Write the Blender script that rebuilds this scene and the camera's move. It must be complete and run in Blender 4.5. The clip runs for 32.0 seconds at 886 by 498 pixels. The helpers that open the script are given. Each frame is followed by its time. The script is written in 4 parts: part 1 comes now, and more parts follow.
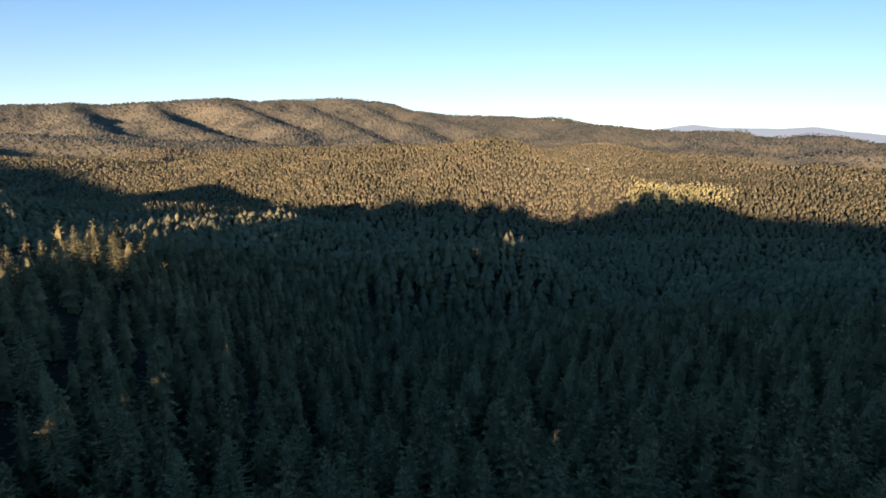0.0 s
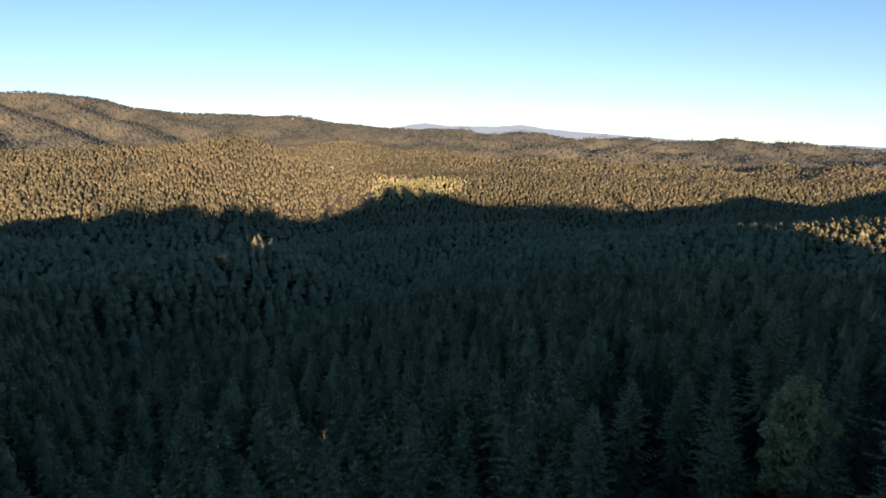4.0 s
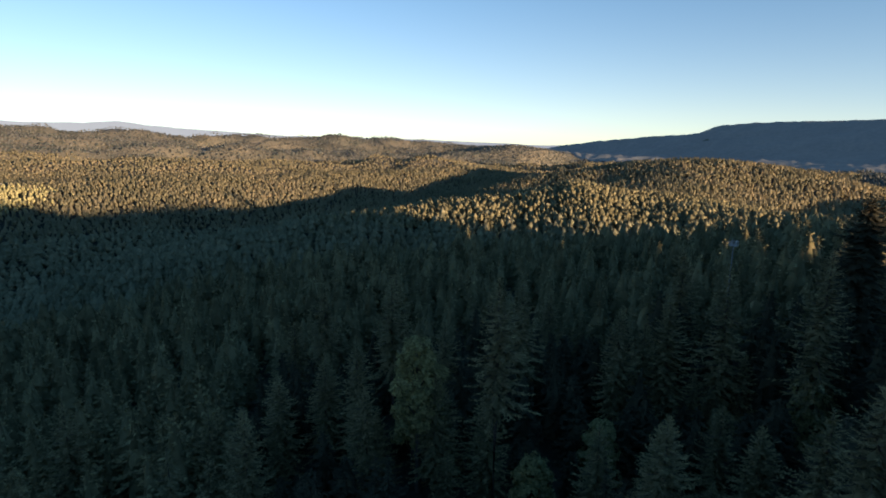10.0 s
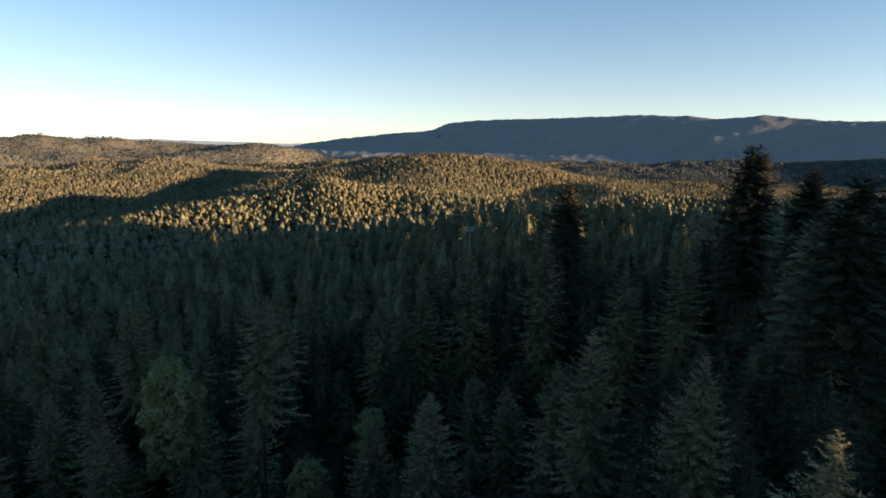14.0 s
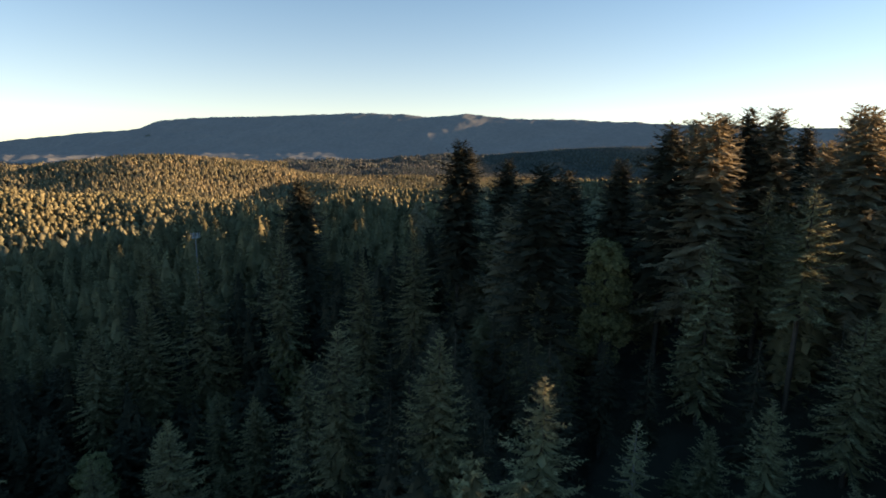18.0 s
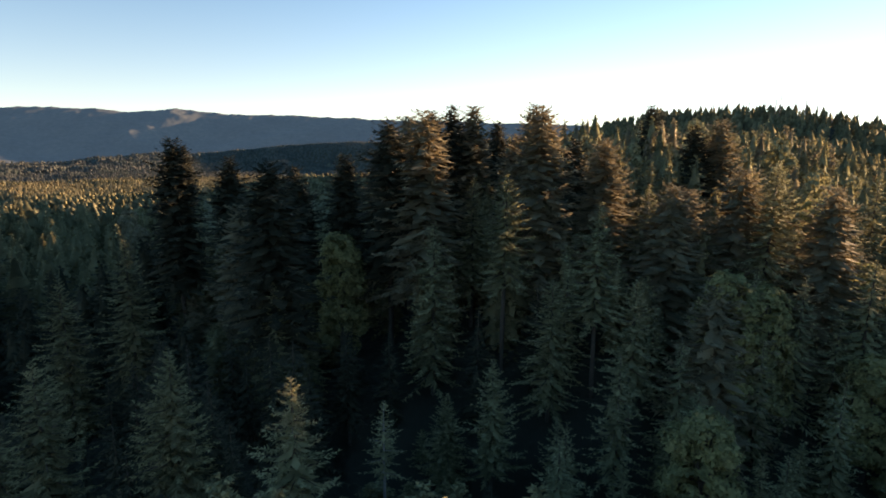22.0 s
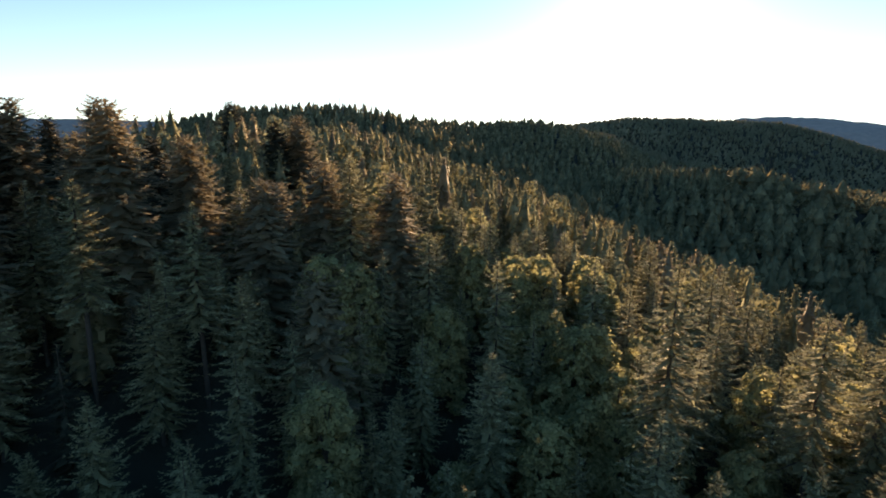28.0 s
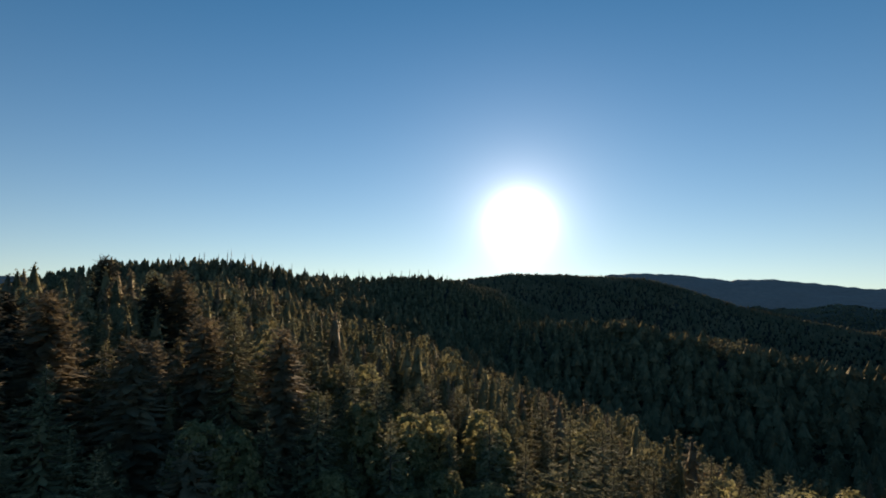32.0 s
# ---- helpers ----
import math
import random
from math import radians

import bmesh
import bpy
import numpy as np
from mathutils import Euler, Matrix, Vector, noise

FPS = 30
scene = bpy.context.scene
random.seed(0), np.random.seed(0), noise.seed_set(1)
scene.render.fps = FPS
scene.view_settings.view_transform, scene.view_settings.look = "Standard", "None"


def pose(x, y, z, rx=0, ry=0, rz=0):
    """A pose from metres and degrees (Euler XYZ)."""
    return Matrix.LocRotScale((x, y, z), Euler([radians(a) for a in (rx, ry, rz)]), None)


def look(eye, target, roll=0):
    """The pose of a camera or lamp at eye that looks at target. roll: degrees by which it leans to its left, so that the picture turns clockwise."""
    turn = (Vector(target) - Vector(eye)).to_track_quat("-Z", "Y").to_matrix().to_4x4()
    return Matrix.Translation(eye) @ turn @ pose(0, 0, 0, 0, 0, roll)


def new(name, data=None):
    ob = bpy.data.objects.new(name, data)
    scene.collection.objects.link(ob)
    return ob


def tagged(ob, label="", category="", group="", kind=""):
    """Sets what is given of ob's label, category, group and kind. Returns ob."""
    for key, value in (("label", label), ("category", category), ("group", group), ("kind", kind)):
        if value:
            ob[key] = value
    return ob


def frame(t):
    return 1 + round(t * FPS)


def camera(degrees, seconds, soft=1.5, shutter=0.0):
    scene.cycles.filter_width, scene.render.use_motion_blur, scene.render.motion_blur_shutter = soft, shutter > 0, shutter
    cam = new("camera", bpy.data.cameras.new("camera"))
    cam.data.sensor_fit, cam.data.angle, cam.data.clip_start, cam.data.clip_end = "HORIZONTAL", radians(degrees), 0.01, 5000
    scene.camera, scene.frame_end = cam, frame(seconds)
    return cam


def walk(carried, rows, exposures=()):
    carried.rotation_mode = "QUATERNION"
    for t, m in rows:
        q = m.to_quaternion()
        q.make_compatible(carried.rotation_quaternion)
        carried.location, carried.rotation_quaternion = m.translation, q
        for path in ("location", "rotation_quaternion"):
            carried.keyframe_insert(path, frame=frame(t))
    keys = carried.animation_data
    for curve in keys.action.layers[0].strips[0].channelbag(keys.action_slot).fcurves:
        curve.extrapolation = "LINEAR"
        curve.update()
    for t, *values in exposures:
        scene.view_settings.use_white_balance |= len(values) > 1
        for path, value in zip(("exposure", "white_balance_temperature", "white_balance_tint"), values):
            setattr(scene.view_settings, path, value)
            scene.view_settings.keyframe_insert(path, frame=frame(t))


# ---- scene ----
# ---- camera and its turn ----
cam = camera(74.26, 32.0, soft=1.75)
EYE = (0.0, 0.0, 0.0)  # the drone hovers: heights below are relative to it
TURN = [  # seconds, pitch, roll, yaw in degrees
    (0, -12.10, -0.44, 0.00), (0.5, -12.06, -0.34, -3.13), (1, -12.09, -0.36, -6.10), (1.5, -12.10, -0.36, -9.14), (2, -12.10, -0.35, -12.29),
    (2.5, -12.09, -0.34, -15.40), (3, -12.08, -0.33, -18.52), (3.5, -12.07, -0.37, -21.62), (5.5, -12.05, -0.40, -32.77), (6, -12.04, -0.43, -35.85),
    (6.5, -12.03, -0.46, -38.78), (7, -12.01, -0.48, -41.94), (7.5, -12.02, -0.51, -45.12), (8, -12.03, -0.57, -48.24), (8.5, -12.03, -0.59, -51.29),
    (9, -12.03, -0.61, -54.42), (9.5, -12.04, -0.63, -57.46), (10, -12.04, -0.65, -60.51), (10.5, -12.04, -0.66, -63.58), (11, -12.04, -0.67, -66.65),
    (11.5, -12.04, -0.68, -69.69), (12, -12.03, -0.65, -72.75), (12.5, -12.02, -0.63, -75.60), (13, -12.02, -0.62, -78.31), (13.5, -12.01, -0.58, -81.46),
    (14, -12.00, -0.56, -84.73), (14.5, -11.99, -0.54, -88.06), (16.5, -11.98, -0.51, -101.19), (17, -11.98, -0.49, -104.17), (17.5, -11.97, -0.46, -107.45),
    (18, -11.98, -0.44, -110.73), (18.5, -11.99, -0.42, -114.01), (19, -12.01, -0.40, -117.32), (19.5, -12.03, -0.38, -120.58), (20, -12.06, -0.37, -123.84),
    (20.5, -12.09, -0.37, -127.12), (21, -12.12, -0.36, -130.38), (21.5, -12.15, -0.37, -133.66), (22, -12.18, -0.38, -136.99), (22.5, -12.21, -0.40, -140.33),
    (23, -12.23, -0.42, -143.69), (23.5, -12.25, -0.43, -147.06), (24, -12.26, -0.43, -150.43), (24.5, -12.27, -0.45, -153.83), (25, -12.27, -0.46, -157.19),
    (25.5, -12.26, -0.46, -160.47), (27.5, -12.24, -0.48, -172.39), (28, -12.24, -0.50, -175.68), (28.5, -12.20, -0.52, -179.28), (29, -12.18, -0.57, -182.93),
    (29.5, -12.18, -0.52, -185.92), (30, -11.83, -0.53, -186.21), (30.5, -8.02, -0.52, -186.19), (31, -3.27, -0.55, -186.18), (31.5, 1.18, -0.58, -186.18),
    (32, 2.91, -0.61, -186.17)]
EXPOSURE = [(0, 1.68, 6350, 22), (8, 1.68, 6550, 20), (14, 1.82, 7100, 22), (20, 2.1, 7800, 24), (25, 2.2, 7400, 24), (29.8, 2.0, 6950, 21), (31, 1.3, 6600, 18), (32, 0.78, 6350, 16)]  # seconds, stops, kelvin, tint
walk(cam, [(t, pose(*EYE, 90 + p, r, y)) for t, p, r, y in TURN], EXPOSURE)

# ---- sky and sun ----
SUN_AZ, SUN_EL = 193.6, 5.6  # degrees clockwise from +y, and above the horizon


def heading(az, el=0.0):
    a, e = radians(az), radians(el)
    return Vector((math.sin(a) * math.cos(e), math.cos(a) * math.cos(e), math.sin(e)))


world = bpy.data.worlds.new("evening_sky")
scene.world = world
world.use_nodes = True
wn, wl = world.node_tree.nodes, world.node_tree.links
sky = wn.new("ShaderNodeTexSky")
sky.sky_type = "NISHITA"
sky.sun_disc = False
sky.sun_elevation = radians(SUN_EL)
sky.sun_rotation = radians(SUN_AZ)
sky.altitude = 400
sky.air_density, sky.dust_density, sky.ozone_density = 1.0, 0.0, 2.25
coord = wn.new("ShaderNodeTexCoord")
lift = wn.new("ShaderNodeVectorMath")
lift.operation = "ADD"
lift.inputs[1].default_value = (0, 0, 0.085)  # the sea horizon lies below eye level
wl.new(coord.outputs["Generated"], lift.inputs[0])
wl.new(lift.outputs[0], sky.inputs["Vector"])
back = wn["Background"]
back.inputs["Strength"].default_value = 0.10
# the sun itself and the bright air round it
toward = wn.new("ShaderNodeVectorMath")
toward.operation = "DOT_PRODUCT"
toward.inputs[1].default_value = heading(SUN_AZ, SUN_EL)
wl.new(coord.outputs["Generated"], toward.inputs[0])
clear = wn.new("ShaderNodeVectorMath")
clear.operation = "MULTIPLY"
wl.new(sky.outputs["Color"], clear.inputs[0])
# the blue deepens upwards
height = wn.new("ShaderNodeSeparateXYZ")
wl.new(coord.outputs["Generated"], height.inputs[0])
climb = wn.new("ShaderNodeMapRange")
climb.inputs["From Min"].default_value, climb.inputs["From Max"].default_value = 0.02, 0.46
wl.new(height.outputs["Z"], climb.inputs["Value"])
deep = wn.new("ShaderNodeMix")
deep.data_type = "RGBA"
deep.inputs["A"].default_value, deep.inputs["B"].default_value = (1.09, 1.01, 0.985, 1), (0.40, 0.78, 0.90, 1)
wl.new(climb.outputs["Result"], deep.inputs["Factor"])
wl.new(deep.outputs["Result"], clear.inputs[1])
shine = clear.outputs[0]
# the air whitens towards the horizon
axis_z = wn.new("ShaderNodeSeparateXYZ")
wl.new(coord.outputs["Generated"], axis_z.inputs[0])
rise = wn.new("ShaderNodeMath")
rise.operation, rise.use_clamp = "SUBTRACT", True
rise.inputs[0].default_value = 1.0
wl.new(axis_z.outputs["Z"], rise.inputs[1])
thick = wn.new("ShaderNodeMath")
thick.operation = "POWER"
thick.inputs[1].default_value = 13.0
wl.new(rise.outputs[0], thick.inputs[0])
milk = wn.new("ShaderNodeVectorMath")
milk.operation = "SCALE"
milk.inputs[0].default_value = (0.24, 0.22, 0.21)
wl.new(thick.outputs[0], milk.inputs["Scale"])
veil = wn.new("ShaderNodeVectorMath")
veil.operation = "ADD"
wl.new(shine, veil.inputs[0])
wl.new(milk.outputs[0], veil.inputs[1])
shine = veil.outputs[0]
for sharp, power, tint in ((1300, 14.0, (1.0, 0.93, 0.80)), (300, 3.0, (1.0, 0.94, 0.84)), (70, 0.9, (1.0, 0.96, 0.90)), (14, 0.16, (1.0, 0.98, 0.95))):
    clip = wn.new("ShaderNodeMath")
    clip.operation = "MAXIMUM"
    clip.inputs[1].default_value = 0.0
    wl.new(toward.outputs["Value"], clip.inputs[0])
    peak = wn.new("ShaderNodeMath")
    peak.operation = "POWER"
    peak.inputs[1].default_value = sharp
    wl.new(clip.outputs[0], peak.inputs[0])
    hue = wn.new("ShaderNodeVectorMath")
    hue.operation = "SCALE"
    hue.inputs[0].default_value = [c * power for c in tint]
    wl.new(peak.outputs[0], hue.inputs["Scale"])
    add = wn.new("ShaderNodeVectorMath")
    add.operation = "ADD"
    wl.new(shine, add.inputs[0])
    wl.new(hue.outputs[0], add.inputs[1])
    shine = add.outputs[0]
wl.new(shine, back.inputs["Color"])

sun = new("sun", bpy.data.lights.new("sun", "SUN"))
sun.data.energy, sun.data.angle, sun.data.color = 5.0, radians(0.6), (1.0, 0.77, 0.50)
sun.matrix_world = look(Vector((0, 0, 0)), -heading(SUN_AZ, SUN_EL))


# ---- noise and terrain shape ----
def lattice(ix, iy, seed):
    h = (ix.astype(np.int64) * 374761393 + iy.astype(np.int64) * 668265263 + seed * 974634541) & 0xFFFFFFFF
    h = ((h ^ (h >> 13)) * 1274126177) & 0xFFFFFFFF
    return ((h ^ (h >> 16)) & 0xFFFFFF) / float(0xFFFFFF) * 2 - 1


def grain(x, y, seed=0):
    """Smooth value noise, -1 to 1."""
    ix, iy = np.floor(x), np.floor(y)
    u, v = x - ix, y - iy
    u, v = u * u * u * (u * (u * 6 - 15) + 10), v * v * v * (v * (v * 6 - 15) + 10)
    a, b = lattice(ix, iy, seed), lattice(ix + 1, iy, seed)
    c, d = lattice(ix, iy + 1, seed), lattice(ix + 1, iy + 1, seed)
    return (a * (1 - u) + b * u) * (1 - v) + (c * (1 - u) + d * u) * v


def fbm(x, y, size, octaves=4, seed=0, ridged=False):
    total, amp, norm = 0.0, 1.0, 0.0
    for o in range(octaves):
        n = grain(x / size + 7.3 * o, y / size - 3.1 * o, seed + o)
        total = total + amp * ((1 - 2 * np.abs(n)) if ridged else n)
        norm += amp
        amp *= 0.5
        size *= 0.5
    return total / norm


def crest(*spots):
    """Crest line of a ridge: azimuth, distance and the elevation angle of its treetops."""
    return np.array([(d * math.sin(radians(a)), d * math.cos(radians(a)), d * math.tan(radians(e))) for a, d, e in spots])


# each ridge: crest line, side slope, roundness of its top in metres
RIDGES = [
    # spur under the drone, from the near hilltop out along its plateau
    (crest((164, 430, -0.5), (162, 273, -1.0), (157, 156, -4.6), (125, 81, -18.5), (104, 143, -11.5), (100, 286, -9.0), (97, 390, -7.4)), 0.40, 44),
    # its sunny side, falling away to the west
    (crest((157, 290, -0.6), (168, 265, -5.8), (175, 240, -10.0), (182, 215, -13.0), (193, 195, -14.2), (201, 170, -16.4), (211, 125, -18.8), (224, 118, -18.8)), 0.36, 24),
    # slope beside and behind the first view, unseen and raised to cast shade, and the shoulder that runs out from it
    (crest((224, 118, -18.8), (235, 145, -11.0), (250, 210, -5.6), (262, 260, -7.0), (290, 240, -9.8), (305, 235, -9.8)), 0.62, 10),
    (crest((305, 235, -9.8), (316, 245, -9.0), (323, 262, -8.5), (331, 330, -9.5), (338, 410, -11.2), (346, 480, -12.3), (354, 530, -11.9), (1, 560, -11.3), (7, 590, -10.6)), 0.58, 10),
    # unseen hills west of the spur, added to throw shade over the valley
    (crest((263, 310, -4.2), (266, 350, -5.6), (270, 370, -6.9), (275, 480, -5.0), (268, 790, -1.8), (266, 990, -0.6), (263, 1475, 3.2), (285, 1900, 3.0)), 0.30, 20),
    (crest((331, 640, -9.0), (335, 680, -8.4), (340, 720, -8.3), (344, 740, -8.2), (349, 720, -9.6)), 0.28, 24),
    (crest((312, 860, -4.0), (322, 900, -4.9), (325, 910, -5.8), (329, 930, -6.7), (337, 960, -7.0), (340, 980, -7.6)), 0.24, 24),
    # foothills under the long mountain
    (crest((305, 1700, -1.6), (323, 1750, -2.6), (331, 1650, -3.2), (337, 1500, -4.6), (343, 1380, -5.6)), 0.20, 60),
    (crest((320, 2300, -0.8), (332, 2250, -1.2), (345, 2050, -2.0), (352, 1900, -2.2)), 0.22, 60),
    # middle hill and its arms
    (crest((338, 1640, -3.0), (346, 1500, -2.2), (350, 1420, -2.3), (355, 1350, -1.9), (359, 1320, -1.9), (2.5, 1290, -1.4), (5.2, 1260, -1.2), (7.4, 1240, -2.0), (9.5, 1230, -2.5), (13.3, 1210, -3.4), (17, 1190, -4.2), (21, 1150, -5.5)), 0.30, 40),
    (crest((355, 1330, -2.2), (353.5, 1150, -5.2), (353, 1010, -7.6)), 0.34, 30),
    (crest((5.2, 1260, -1.3), (6.5, 1120, -4.2), (7.5, 1020, -7.0)), 0.34, 30),
    # the sunny slope beside it and the edge of the rolling plateau
    (crest((15, 1950, -1.6), (18, 1600, -3.0), (22, 1330, -4.3), (26, 1180, -5.2)), 0.20, 90),
    (crest((22, 1230, -5.2), (26, 1180, -4.9), (31, 1200, -4.5), (38, 1220, -4.6), (45, 1260, -4.7), (53, 1350, -4.5), (62, 1500, -3.7)), 0.24, 90),
    (crest((26, 1180, -5.1), (27.5, 1060, -6.8), (28.5, 980, -8.4)), 0.30, 50),
    (crest((38, 1200, -4.9), (37.5, 1060, -7.0), (37, 980, -8.7)), 0.30, 50),
    (crest((51, 1320, -4.7), (48, 1150, -6.2), (46, 1020, -7.8)), 0.28, 50),
    # rolling country towards the sea
    (crest((24, 1600, -3.2), (32, 1620, -3.2), (40, 1650, -3.4), (50, 1750, -3.3), (60, 1850, -3.3)), 0.18, 60),
    (crest((8, 2900, 0.55), (10.5, 2800, 0.75), (13, 2650, 0.1), (15.5, 2500, 0.0), (19, 2450, -0.4), (24, 2350, -0.9), (31, 2300, -1.6), (38, 2300, -2.2), (46, 2350, -2.1), (54, 2400, -2.4), (60, 2450, -2.5)), 0.18, 60),
    (crest((24, 3300, -0.5), (31, 3250, -0.9), (38, 3200, -1.2), (44, 3150, -1.3), (52, 3100, -1.6), (60, 3000, -1.7), (65, 2800, -1.8), (68, 2750, -1.5), (71, 2700, -2.1), (74, 2650, -3.4)), 0.20, 50),
    # long mountain
    (crest((295, 3000, 1.6), (310, 3100, 1.1), (323.7, 3150, 1.2), (328, 3150, 1.5), (331, 3150, 1.4), (338, 3200, 2.0), (340, 3200, 2.2), (342.6, 3200, 1.9), (346, 3200, 2.1), (350, 3200, 2.4), (354.5, 3200, 1.9), (357, 3200, 1.25), (1, 3150, 0.85), (6, 3100, 0.8), (10, 3050, 0.5)), 0.34, 60),
    # its spurs, running down towards the valley
    (crest((316, 3050, 0.9), (318, 2600, -0.4), (321, 2250, -1.3)), 0.46, 20),
    (crest((328, 3100, 1.3), (329, 2650, 0.0), (332, 2250, -1.3)), 0.46, 20),
    (crest((334, 3130, 1.5), (335.5, 2650, 0.3), (339, 2250, -1.2)), 0.46, 20),
    (crest((339.5, 3150, 2.0), (342, 2750, 0.9), (346, 2350, -0.6), (347, 2100, -1.9)), 0.46, 20),
    (crest((346, 3150, 1.9), (348.5, 2750, 0.9), (352, 2350, -0.6), (354, 2050, -1.8)), 0.46, 20),
    (crest((351.5, 3150, 2.2), (354, 2750, 0.9), (357.5, 2350, -0.5), (0, 2050, -1.6)), 0.46, 20),
    (crest((358, 3100, 1.1), (0.5, 2750, 0.3), (3.5, 2350, -0.6), (6, 2050, -1.5)), 0.46, 20),
    (crest((5, 3050, 0.75), (7.5, 2650, 0.0), (10.5, 2250, -1.0)), 0.46, 20),
    # lit hill beyond the plateau
    (crest((44, 700, -10.0), (48.5, 720, -8.9), (56, 750, -7.9), (61.5, 780, -6.9), (67, 800, -6.3), (72.3, 810, -5.2), (74, 815, -4.9), (76.5, 820, -5.4), (80, 830, -5.8)), 0.27, 50),
    (crest((75, 1180, -3.95), (77, 1200, -3.45), (79, 1220, -3.05), (82.2, 1230, -2.8), (86, 1230, -2.7), (88, 1220, -2.85), (91, 1200, -3.3), (93.2, 1180, -3.8), (95.2, 1150, -4.4), (97, 1110, -5.6)), 0.22, 60),
    (crest((84, 1220, -2.9), (83, 1020, -4.6), (82, 880, -6.0), (84, 760, -7.0)), 0.20, 70),
    (crest((84, 760, -7.0), (92, 750, -6.9), (99, 740, -6.5), (104, 760, -5.9), (110, 770, -6.0), (118, 790, -5.4), (125, 800, -4.8), (131, 800, -4.6)), 0.25, 40),
    # long table mountain, its face turned from the sun
    (crest((72, 4300, -1.9), (74.5, 4250, -1.55), (79.5, 4050, -0.95), (84.2, 3800, -0.5), (86, 3650, 0.2), (89.5, 3500, 0.45), (95, 3300, 0.6), (103, 3050, 1.0), (107.5, 2950, 0.88), (109.4, 2930, 0.6), (112.5, 2900, 0.98), (117, 2850, 0.5), (123.6, 2800, 0.5), (132, 2700, 0.14), (150, 2500, -0.2)), 0.36, 40),
    (crest((99, 2150, -3.6), (104, 2100, -3.4), (109.5, 2050, -3.2), (122, 1950, -2.1), (129, 1900, -1.75), (140, 1800, -1.6), (152, 1700, -1.6)), 0.26, 60),
    # dark ridge below the sun and those behind it
    (crest((147, 760, -1.4), (150, 740, -0.5), (153, 720, 0.6), (156.7, 700, 1.5), (160, 680, 1.45), (163.3, 660, 1.65), (166.4, 640, 1.85), (169, 640, 1.5), (171, 660, 0.8), (173.5, 700, 0.45), (179, 780, 0.2), (183.5, 840, 0.45), (187, 900, -0.1), (192, 960, -1.2), (198, 1000, -3.0)), 0.33, 30),
    # past azimuth 224 this one is out of view, raised to cast shade
    (crest((181, 1250, -0.5), (188, 1280, 0.0), (193.6, 1300, 0.62), (198, 1300, 0.6), (205, 1300, 0.3), (209, 1280, -0.8), (213, 1250, -2.0), (222, 1200, -3.8), (232, 1250, -1.5), (240, 1300, 1.2), (254, 1350, 3.0)), 0.34, 50),
    (crest((198, 2300, 0.4), (205.6, 2300, 0.6), (209, 2300, 0.4), (212.2, 2250, 0.0), (214.4, 2250, 0.2), (219, 2250, -0.2), (222, 2250, -0.5), (230, 2300, -1.2)), 0.25, 60),
    (crest((196, 640, -3.4), (203, 600, -3.6), (208, 580, -4.6), (211, 560, -4.8), (219, 540, -6.5), (224, 530, -6.7), (232, 500, -9.0)), 0.36, 26),
]

# rises and hollows near the drone: azimuth, distance, metres, width
# the last rise is added only to shade the slope near azimuth 100
MOUNDS = [(88, 136, -22, 44), (135, 166, 6, 55), (138, 94, -15, 26), (178, 98, -15, 39), (114, 195, 3, 52), (143, 265, 15, 48)]
# outer edge of the slope below the drone: azimuth, distance, elevation angle of its treetops
EDGE = np.array([(-60, 150, -32), (-23, 210, -27.5), (-10, 300, -22.7), (7, 350, -19.6), (17, 360, -17.7), (23, 360, -16.6), (31, 355, -15.5), (40, 350, -14.0), (46, 345, -12.8), (54, 340, -12.0),
                 (61, 340, -11.3), (71, 345, -10.7), (79, 350, -9.8), (90, 360, -8.4), (97, 370, -7.6), (112, 330, -8.0), (140, 120, -25)], float)


